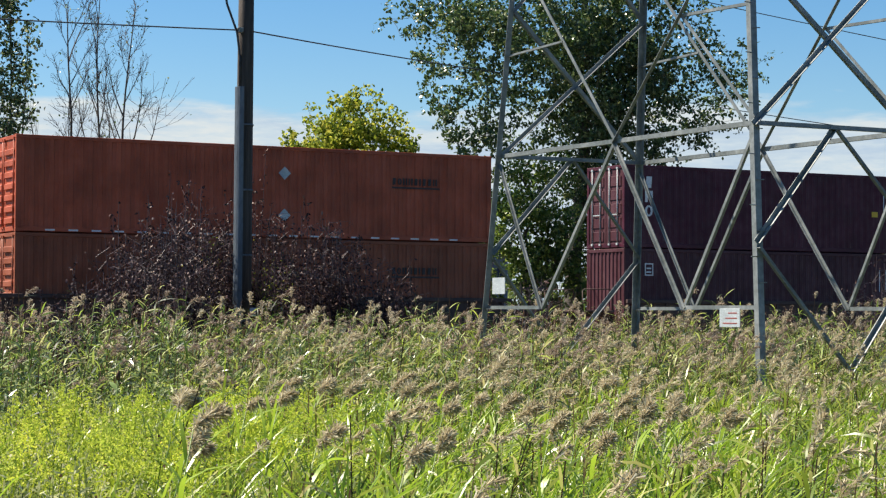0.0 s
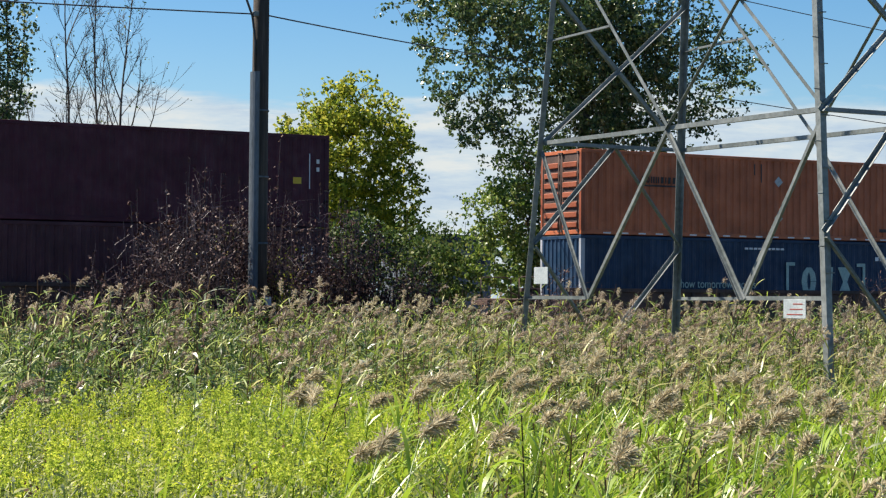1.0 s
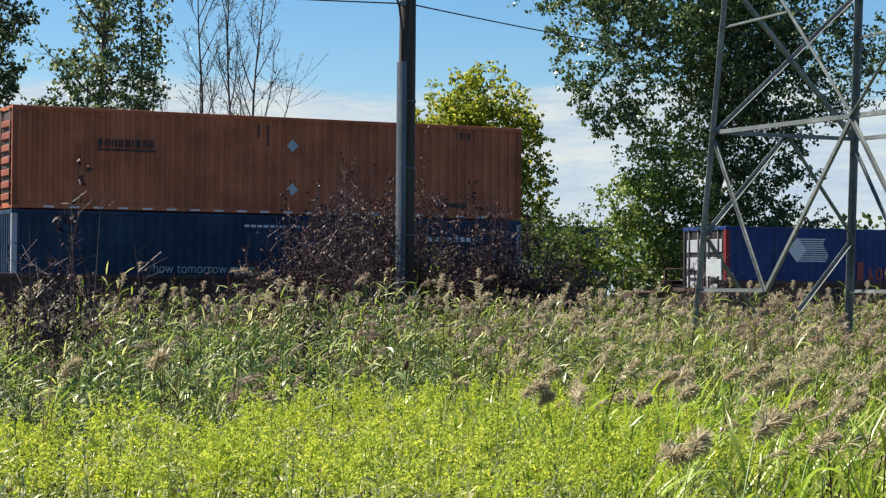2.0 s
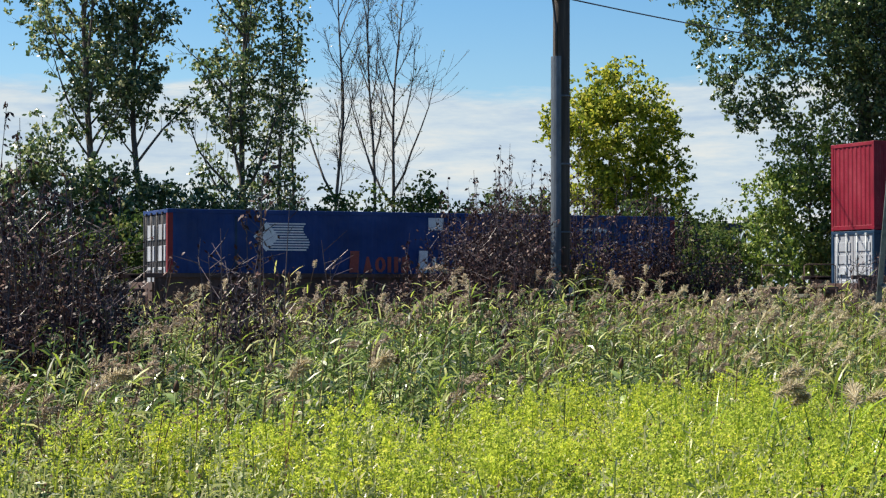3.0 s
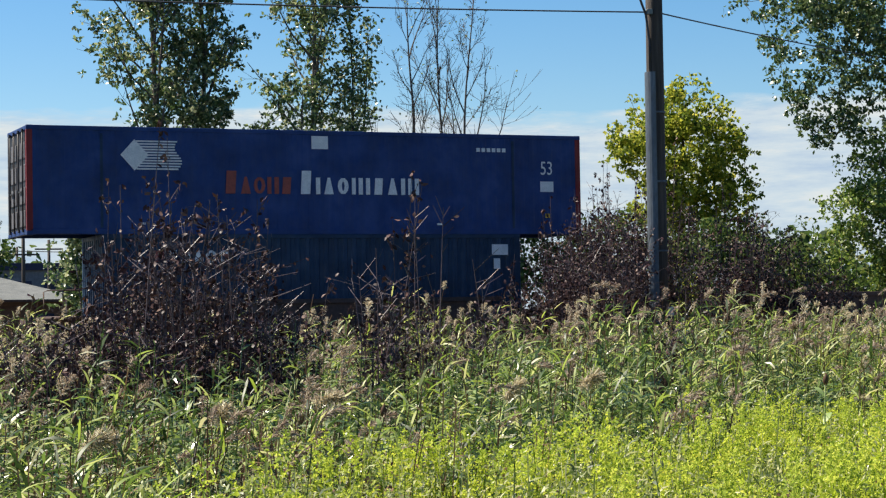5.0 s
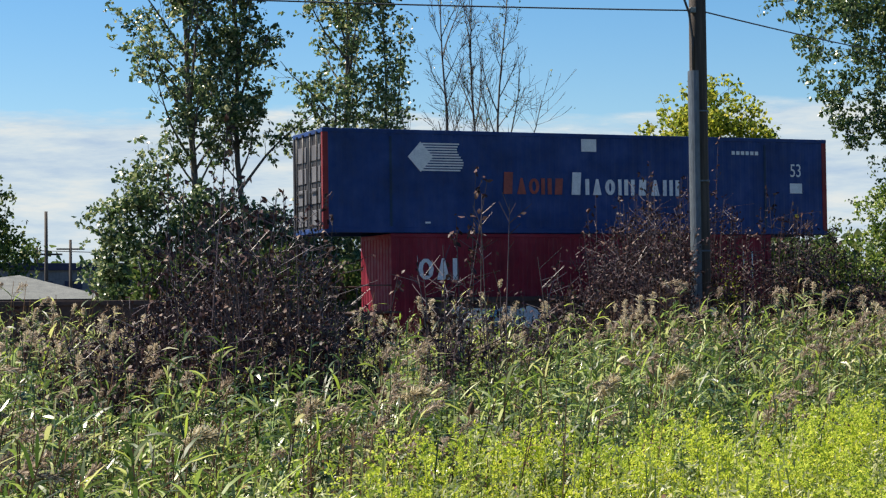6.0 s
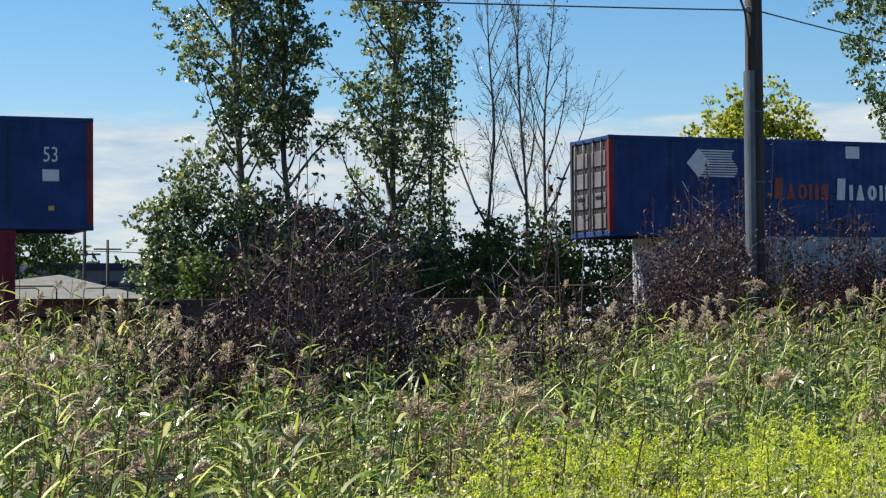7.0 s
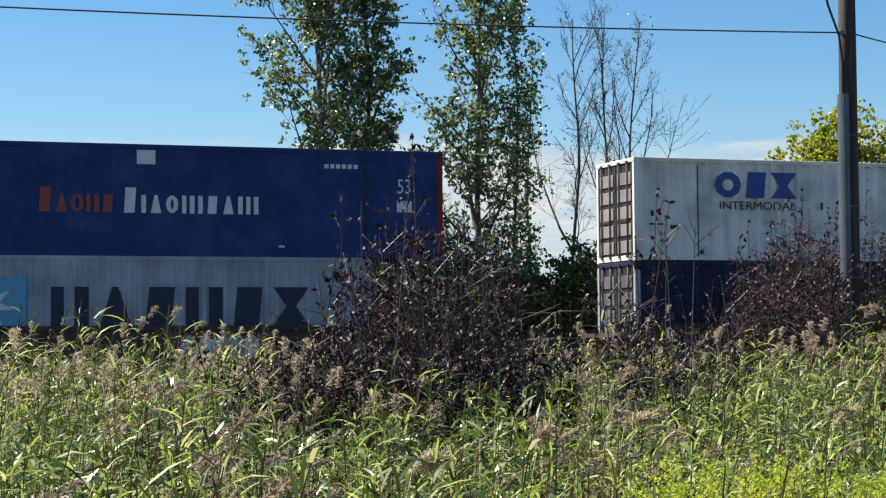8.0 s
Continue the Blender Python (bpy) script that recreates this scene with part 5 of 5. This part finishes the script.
def make_field():
    rng = np.random.default_rng(5)
    ramp01 = lambda v, a, b: np.clip((v - a) / (b - a), 0, 1)
    # the near edge of the reeds, which comes forward in the west
    edge = lambda p: -35.4 + 4.8 * np.clip((p[:, 0] + 7.5) / 5.0, 0, 1) - 1.6 * np.clip(-p[:, 0] - 10.6, 0, 2.6) + 0.9 * (drift(p[:, 0], p[:, 1], 2.0, 31) - 0.5)
    near = lambda p: edge(p) - p[:, 1]
    # lower growth before the tall dead stalks
    hollow = lambda p: 1 - 0.34 * np.exp(-((p[:, 0] + 6.3 - 0.36 * (p[:, 1] + 28)) / 0.9) ** 2 - ((p[:, 1] + 28.0) / 4.0) ** 2)
    # the belt of tall reeds, in tussocks
    p = clumped(rng, wedge(rng, int(area(-46, -9) * 9.5), -46, -9), 1.1, 0.0, 1)
    p = p[near(p) < rng.normal(0, 0.25, len(p))]
    H = (0.82 + 0.42 * ramp01(p[:, 1], -37, -31) + 0.5 * ramp01(p[:, 1], -33, -16)) * tallness(p, 1.0, 2, 0.55, 1.25) * tallness(p, 4.5, 22, 0.75, 1.2) * hollow(p)
    stuff("tall_reeds", reed_bed(rng, p, H, 0.08, blade_n=12, plume_len=0.36, blade_w=0.034, blade_l=0.33), ["reed_leaf", "rust_leaf", "plume_brown"], "tall green reeds with arching blades and brown plumes", "reeds")
    # plume-rich reeds, thicker towards the tower
    p = clumped(rng, wedge(rng, int(area(-48, -17) * 6.4), -48, -17), 1.2, 0.16, 3)
    p = p[rng.random(len(p)) < np.clip((p[:, 0] - 0.35 * (p[:, 1] + 36) + 3.6) / 3.5, 0.0, 1)]
    H = (0.98 + 0.5 * ramp01(p[:, 1], -41, -22)) * tallness(p, 1.4, 4, 0.7, 1.2)
    stuff("feathery_reeds", reed_bed(rng, p, H, 0.56, blade_n=8, plume_len=0.36, blade_w=0.03), ["reed_mid", "rust_leaf", "plume"], "reeds heavy with nodding buff plumes", "reeds")
    # bushy brown seed heads that stand in clumps in the reeds
    c = wedge(rng, 170, -44, -14)
    c = c[(near(c) < 0.8) & (near(c) > -14)]
    p = np.repeat(c, 9, 0) + rng.normal(0, 0.22, (len(c) * 9, 3)) * np.array([1, 0.8, 0])
    p[:, 2] = ground_height(p[:, 0], p[:, 1])
    H = (0.92 + 0.4 * ramp01(p[:, 1], -37, -31) + 0.4 * ramp01(p[:, 1], -33, -16)) * rng.uniform(0.85, 1.1, len(p))
    stuff("seed_plumes", reed_bed(rng, p, H, 1.0, blade_n=3, plume_len=0.3), ["reed_leaf", "rust_leaf", "plume_brown"], "clumps of bushy brown seed plumes among reeds", "reeds")
    # bright young reed grass in front
    p = clumped(rng, wedge(rng, int(area(-50, -32) * 15), -50, -32), 0.8, 0.12, 5)
    p = p[rng.random(len(p)) < np.clip((p[:, 0] - 0.35 * (p[:, 1] + 38) + 5.0) / 3.5, 0.03, 1)]
    soup = Soup()
    tall = tallness(p, 1.0, 6, 0.5, 1.25)
    for k in range(8):
        r = p + rng.normal(0, 0.05, p.shape) * np.array([1, 1, 0])
        r[:, 2] = p[:, 2] + rng.uniform(0.0, 0.35, len(p)) * tall
        blades(soup, rng, r, 0.66 * tall, 0.026, 0, 0.3, 0.75, 0.25)
    stuff("young_reeds", soup, ["reed_bright"], "bright green upright young reed grass", "grass")
    # goldenrod drift
    p = clumped(rng, wedge(rng, int(area(-43, -29.5) * 30), -43, -29.5), 0.75, 0.0, 7)
    p = p[(rng.random(len(p)) < np.clip((-p[:, 0] + 0.35 * (p[:, 1] + 38) - 0.5) / 3.5, 0.02, 1) * np.clip(1.0 - (near(p) - 1.5 - 7.0 * np.clip((p[:, 0] + 10.0) / 2.0, 0, 1)) / 2.0, 0.03, 1) * np.clip((p[:, 0] + 10.6 - 0.55 * (p[:, 1] + 36)) / 0.8, 0.02, 1)) & (near(p) > rng.normal(0, 0.3, len(p)))]
    H = 0.75 * tallness(p, 0.7, 8, 0.55, 1.28) * rng.uniform(0.85, 1.12, len(p))
    soup = herbs(rng, p, H * 0.84, 0, 9, 0.13, 0.018, 0, 0.05, 0.04)
    panicles(soup, rng, p, H, 1)
    stuff("goldenrod", soup, ["goldenrod_leaf", "goldenrod"], "yellow-green flowering goldenrod in a drift", "goldenrod")
    # seedy low weeds nearest the camera
    p = clumped(rng, wedge(rng, int(area(-50, -32.5) * 19), -50, -32.5), 0.7, 0.22, 9)
    p = p[(rng.random(len(p)) < np.clip((-p[:, 0] + 0.35 * (p[:, 1] + 38) - 2.0) / 3.5, 0.05, 1)) & (near(p) > 0)]
    tall = tallness(p, 0.9, 10, 0.6, 1.2)
    stuff("low_weeds", herbs(rng, p, 0.74 * tall, 0, 11, 0.10, 0.03, 9, 0.09, 0.05), ["weed", "weed_pale"], "pale green seeding weeds close together", "weeds")
    pick = rng.random(len(p)) < 0.1
    seed, lift = p[pick], 0.72 * tall[pick]
    soup = Soup()
    for k in range(5):
        c = seed + np.array([0, 0, 1]) * lift[:, None] + rng.normal(0, 0.035, seed.shape)
        leaves(soup, rng, c, 0.03, 0.03, 0, 0)
    stuff("seed_heads", soup, ["rust_leaf"], "small dark dried seed heads among weeds", "seed heads")
    # broad-leaved green herbs that fill the gaps between tussocks, and an under-layer of grass
    p = wedge(rng, int(area(-46, -10) * 12), -46, -10)
    p = p[rng.random(len(p)) < np.clip((0.62 - drift(p[:, 0], p[:, 1], 1.1, 1)) / 0.35, 0.12, 1)]
    p = p[near(p) < rng.normal(0, 0.25, len(p))]
    stuff("green_herbs", herbs(rng, p, (0.8 + 0.5 * ramp01(p[:, 1], -37, -30)) * tallness(p, 1.0, 12, 0.5, 1.2) * tallness(p, 5.0, 23, 0.72, 1.22) * hollow(p), 0, 14, 0.22, 0.04, 3, 0.12, 0.07), ["herb_leaf", "reed_leaf"], "leafy green herbs crowded among reeds", "herbs")
    p = wedge(rng, int(area(-50, -6) * 14), -50, -6)
    soup = Soup()
    blades(soup, rng, p, 0.6, 0.026, 0, 0.3, 0.8, 0.2, 3)
    blades(soup, rng, p + np.array([0.08, 0.05, 0]), 0.5, 0.026, 0, 0.4, 0.9, 0.2, 3)
    stuff("undergrowth", soup, ["herb_leaf"], "dense grass under the reeds", "grass")
    # pale upright plumes that stand above the rest near the line, and a stand of them in the west
    p = clumped(rng, wedge(rng, int(area(-24, -8) * 1.0), -24, -8), 1.2, 0.0, 15)
    west = np.stack([rng.uniform(-15, -8.6, 130), rng.uniform(-27, -17, 130)], 1)
    west = np.column_stack([west, ground_height(west[:, 0], west[:, 1])])
    p = np.concatenate([p, west])
    stuff("pale_plumes", reed_bed(rng, p, (1.78 - 0.2 * ramp01(-p[:, 0], 7, 9)) * tallness(p, 1.0, 16, 0.8, 1.2), 1.0, blade_n=4, plume_len=0.36, upright=1.0), ["reed_leaf", "rust_leaf", "plume_pale"], "slender reeds with pale upright plumes", "reeds")
    # brown standing stems in the west
    p = np.stack([rng.uniform(-14, -8.4, 420), rng.uniform(-37.5, -28, 420)], 1)
    p = clumped(rng, np.column_stack([p, ground_height(p[:, 0], p[:, 1])]), 0.9, 0.0, 17)
    stuff("brown_stems", herbs(rng, p, 1.0 * tallness(p, 0.8, 18, 0.7, 1.25), 0, 4, 0.16, 0.014, 14, 0.05, 0.035), ["rust_leaf", "plume_brown"], "thin brown dead stems with seed heads", "weeds")
    # thin grass over the open ground behind the viewpoint and to the sides
    n = 16000
    p = np.stack([rng.uniform(-45, 62, n), rng.uniform(-72, -8, n)], 1)
    p = np.stack([p[:, 0], p[:, 1], ground_height(p[:, 0], p[:, 1])], 1)
    soup = Soup()
    blades(soup, rng, p, 0.4, 0.03, 0, 0.4, 0.9, 0.2, 3)
    stuff("field_grass", soup, ["herb_leaf"], "thin rough grass over the field", "grass")
    # russet weeds beside the ballast
    p = clumped(rng, wedge(rng, int(area(-11, -2.6) * 6.5), -11, -2.6), 1.6, 0.2, 13)
    stuff("russet_weeds", herbs(rng, p, 1.4 * tallness(p, 1.2, 14, 0.6, 1.25), 0, 9, 0.24, 0.022, 10, 0.06, 0.06), ["rust_leaf", "plume_brown"], "russet and tan dead weeds along the line", "weeds")


def make_stalks():
    """A few broad-leaved stalks that stand up out of the goldenrod."""
    rng = np.random.default_rng(33)
    for x, y, h in ((-5.0, -31.0, 1.0), (-8.4, -33.0, 0.95), (-2.6, -32.4, 1.0), (-11.4, -32.0, 0.9)):
        g = float(ground_height(np.float64(x), np.float64(y)))
        t = empty("leafy_stalk", pose(x, y, g), "pale green stalk with a few broad upright leaves", "weed", "stalks in the goldenrod")
        part("stem", tube([(0, 0, 0), (0.02, 0, h * 0.6), (0.04, 0, h * 1.15)], [0.014, 0.011, 0.006], 5), "stalk_green", t)
        for k in range(7):
            z, a = h * (0.3 + 0.11 * k), k * 2.4 + rng.uniform(-0.4, 0.4)
            soup = Soup()
            d, s = np.array([math.cos(a), math.sin(a), 0]), np.array([-math.sin(a), math.cos(a), 0])
            L = 0.34 - 0.02 * k
            mid = [np.array([0.01, 0, z]) + d * L * q * 0.75 + np.array([0, 0, L * (1.0 * q - 0.55 * q * q)]) for q in (0, 0.3, 0.65, 1.0)]
            w = [0.012, 0.045, 0.04, 0.004]
            soup.strips(np.array([[m - s * v for m, v in zip(mid, w)]]), np.array([[m + s * v for m, v in zip(mid, w)]]))
            ob = new("leaf", soup.mesh("leaf", ["stalk_green"]))
            ob.parent = t
        part("seed_head", tube([(0.04, 0, h * 1.08), (0.045, 0, h * 1.12), (0.05, 0, h * 1.17), (0.055, 0, h * 1.22)], [0.012, 0.035, 0.03, 0.006], 7), "rust_leaf", t)


SWAY = []        # single reeds that rock in the wind: the thing, its place and a phase


def single_reed(rng, x, y, h):
    g = float(ground_height(np.float64(x), np.float64(y)))
    t = empty("reed", pose(x, y, g), "tall reed with a nodding buff feathery plume", "reed", "single reeds in the wind")
    tip = Vector((0.16 * h, 0.0, h))
    part("stem", tube([(0, 0, -0.05), (0.04 * h, 0, h * 0.5), tip], [0.009, 0.007, 0.004], 5), "stalk_green", t)
    for k in range(6):
        f = 0.25 + 0.11 * k
        soup = Soup()
        blades(soup, rng, np.array([[0.16 * h * f ** 1.7, 0, h * f]]), 0.5, 0.04, 0, 0.5, 1.0, 0.2, 5)
        ob = new("leaf", soup.mesh("leaf", ["reed_bright"]))
        ob.parent = t
    soup = Soup()
    n, size = 520, 0.34 * rng.uniform(0.75, 1.25)
    f = rng.random(n)
    way = np.array([rng.uniform(0.35, 0.8), rng.normal(0, 0.25), rng.uniform(0.5, 1.0)])
    c = np.array(tip) + way * (size * f)[:, None] - np.array([0, 0, 1]) * (size * 0.4 * f ** 2)[:, None]
    side = unit(rng.normal(size=(n, 3)) * 0.8 + way * 0.9 - np.array([-0.25, 0, 0.6]))
    ln = size * 0.26 * (np.sin(np.pi * np.clip(0.12 + 0.83 * f, 0, 1)) + 0.15) * rng.uniform(0.5, 1.3, n)
    w = unit(np.cross(side, rng.normal(size=(n, 3)))) * 0.0042
    b = c + side * ln[:, None]
    soup.quads(np.stack([c - w * 0.5, c + w * 0.5, b + w, b - w], 1), 0)
    ob = new("plume", soup.mesh("plume", ["plume"]))
    ob.parent = t
    tagged(ob, "feathery buff seed plume", kind="stuff")
    SWAY.append((t, (x, y, g), rng.uniform(0, 6.28)))


def make_single_reeds():
    rng = np.random.default_rng(61)
    for k in range(46):
        y = rng.uniform(-45.5, -35.5)
        single_reed(rng, 0.35 * (y + 36) + rng.uniform(-3.4, 2.5), y, rng.uniform(0.95, 1.25))
    for x, y, h in ((-10.8, -34.6, 1.1), (-9.6, -33.8, 1.2), (-7.6, -34.0, 1.15), (-6.4, -33.2, 1.2), (-12.2, -35.4, 1.0)):
        single_reed(rng, x, y, h)


def dead_shrub(rng, x, y, h, w, stems, label, leaf_share=1.0, mat="leaf_dead", spires=0, leaf=0.08):
    """A withered shrub: many thin rising stems with dry leaves and seed heads."""
    g = float(ground_height(np.float64(x), np.float64(y)))
    t = empty("withered_shrub", pose(x, y, g), label, "shrub", "withered shrubs in the field")
    bm = bmesh.new()
    pts_all = []
    for k in range(stems):
        a = rng.uniform(0, 2 * math.pi)
        r = w * math.sqrt(rng.random())
        hh = h * rng.uniform(0.3, 1.05) * (1 - 0.3 * (r / w) ** 2)
        base = Vector((r * 0.5 * math.cos(a), r * 0.5 * math.sin(a), 0))
        tip = Vector((r * 1.05 * math.cos(a) + rng.normal(0, 0.15), r * 1.05 * math.sin(a), hh))
        mid = base.lerp(tip, 0.5) + Vector((rng.normal(0, 0.08), rng.normal(0, 0.08), 0.08 * hh))
        add_tube(bm, [base, mid, tip], [0.013, 0.010, 0.005], 3, False)
        pts_all += [mid.lerp(tip, f) for f in np.linspace(0, 1, 7)] + [base.lerp(mid, f) for f in (0.4, 0.7, 0.9)]
        for j in range(7):
            f = rng.uniform(0.3, 0.95)
            q = mid.lerp(tip, f) if f > 0.5 else base.lerp(mid, f * 2)
            e = q + Vector((rng.normal(0.05, 0.27), rng.normal(0, 0.25), rng.uniform(0.05, 0.36)))
            add_tube(bm, [q, e], [0.007, 0.004], 3, False)
            pts_all += [q.lerp(e, 0.5), e]
    spire_pts = []
    for k in range(spires):
        a, r = rng.uniform(0, 2 * math.pi), w * math.sqrt(rng.random())
        q = Vector((r * math.cos(a), r * math.sin(a), 0))
        e = q + Vector((rng.normal(0.08, 0.32), rng.normal(0, 0.3), h * rng.uniform(0.8, 1.2)))
        mid = q.lerp(e, 0.55) + Vector((rng.normal(0, 0.05), rng.normal(0, 0.05), 0))
        add_tube(bm, [q, mid, e], [0.013, 0.010, 0.005], 3, False)
        spire_pts += [mid.lerp(e, f) for f in np.linspace(0, 1, 9)]
        for j in range(4):
            b0 = mid.lerp(e, rng.uniform(0.1, 0.9))
            b1 = b0 + Vector((rng.normal(0, 0.12), rng.normal(0, 0.12), rng.uniform(0.12, 0.3)))
            add_tube(bm, [b0, b1], [0.006, 0.004], 3, False)
            spire_pts += [b1, b1, b0.lerp(b1, 0.6)]
    part("stem_tangle", bm, "twig", t)
    P = np.array([tuple(p) for p in pts_all])
    n = int(len(P) * 1.7 * leaf_share)
    soup = Soup()
    wt = np.clip(1.1 - P[:, 2] / h, 0.05, 1) ** 1.4
    leaves(soup, rng, P[rng.choice(len(P), n, p=wt / wt.sum())] + rng.normal(0, 0.05, (n, 3)), leaf, leaf * 0.55, 0, 0.9)
    if spires:
        S = np.array([tuple(p) for p in spire_pts])
        S = S[rng.integers(0, len(S), int(len(S) * 1.5))]
        leaves(soup, rng, S + rng.normal(0, 0.025, S.shape), leaf * 1.2, leaf * 0.7, 0, 0.9)
    ob = new("dry_foliage", soup.mesh("dry_foliage", [mat]))
    ob.parent = t
    return t


def make_shrubs():
    rng = np.random.default_rng(21)
    dark = "dark purple-brown withered shrub with dry curled leaves"
    # the big dead thicket west of the pole
    for x, y, h, w in ((-10.4, -24.0, 1.9, 0.8), (-9.6, -23.8, 2.4, 0.9), (-8.9, -23.0, 3.1, 0.9), (-8.2, -24.6, 3.2, 1.0), (-7.8, -23.4, 3.2, 0.9), (-8.0, -21.8, 2.9, 1.0), (-9.6, -21.6, 2.1, 0.9), (-6.8, -22.4, 2.3, 0.6), (-7.4, -25.0, 2.7, 0.7)):
        dead_shrub(rng, x, y - 1.0, h * rng.uniform(0.8, 1.25), w * 1.1, 50, dark, 1.5, spires=3 if x < -9 else 6, leaf=0.08)
    for x, y, h, w in ((-5.7, -25.4, 3.5, 0.5), (-4.6, -25.2, 3.7, 0.5), (-5.1, -24.2, 3.2, 0.5), (-3.6, -24.4, 2.9, 0.4)):
        dead_shrub(rng, x, y, h, w, 9, "thin dead shrub with bare upright twigs", 0.7)
    # round the pole
    for x, y, h, w in ((8.6, -5.0, 4.0, 1.1), (10.1, -2.9, 4.3, 1.1), (11.9, -2.8, 4.4, 1.1), (12.2, -6.2, 3.9, 1.0), (12.8, -6.4, 3.7, 1.0), (7.4, -8.0, 4.1, 1.0), (6.0, -8.4, 3.7, 1.0), (4.8, -8.8, 2.6, 0.9), (7.2, -6.2, 3.6, 1.0), (3.6, -9.0, 1.9, 0.9), (6.6, -9.6, 3.0, 1.0), (14.0, -7.0, 2.8, 0.9)):
        dead_shrub(rng, x, y, h * 1.16 + 0.1, w * 1.1, 60, dark, 2.6, spires=5, leaf=0.085)
    for x, y, h, w in ((18.4, -8.0, 3.4, 0.7), (17.6, -8.6, 2.8, 0.6), (26.8, -13, 4.3, 0.9), (28.4, -12.4, 4.2, 1.0), (25.4, -13.6, 3.0, 0.8), (1.0, -11.5, 1.8, 0.9), (2.6, -11, 2.0, 0.9), (-0.8, -13, 1.8, 0.9)):
        dead_shrub(rng, x, y, h, w, 26, "thin dead shrub with bare upright twigs", 0.7)
    for x, y, h, w in ((10.0, -3.2, 4.2, 0.7), (12.0, -3.4, 3.6, 0.6), (12.3, -6.8, 2.0, 0.7)):
        dead_shrub(rng, x, y, h, w, 26, "half-green shrub with yellowing leaves by the pole", 1.2, "leaf_yellow")
    for x, y, h, w in ((-4.7, -24.1, 3.5, 0.2),):
        dead_shrub(rng, x, y, h, w, 7, "tall narrow dead shrub with dark seed heads", 1.4, spires=3, leaf=0.085)
    for x, y, h in ((2.2, -20.5, 2.6), (-1.4, -26.5, 2.0), (5.6, -23, 2.5), (-9.4, -27.5, 2.1)):
        dead_shrub(rng, x, y, h, 0.14, 5, "single dark dead stalk with clustered seed heads", 2.2)


make_field()
make_shrubs()
make_stalks()
make_single_reeds()
make_sleepers()


def motions():
    for thing, x, y, z in MOVERS:
        walk(thing, [(0.0, pose(x, y, z)), (8.0, pose(x - SPEED * 8.0, y, z))])

    for thing, (x, y, z), ph in SWAY:
        rows = []
        for k in range(21):
            t = 0.4 * k
            a = 2.2 * math.sin(2.9 * t + ph) + 1.3 * math.sin(4.7 * t + 2 * ph)
            rows.append((t, pose(x, y, z, 0.5 * math.sin(3.4 * t + ph), a, 0)))
        walk(thing, rows)


motions()
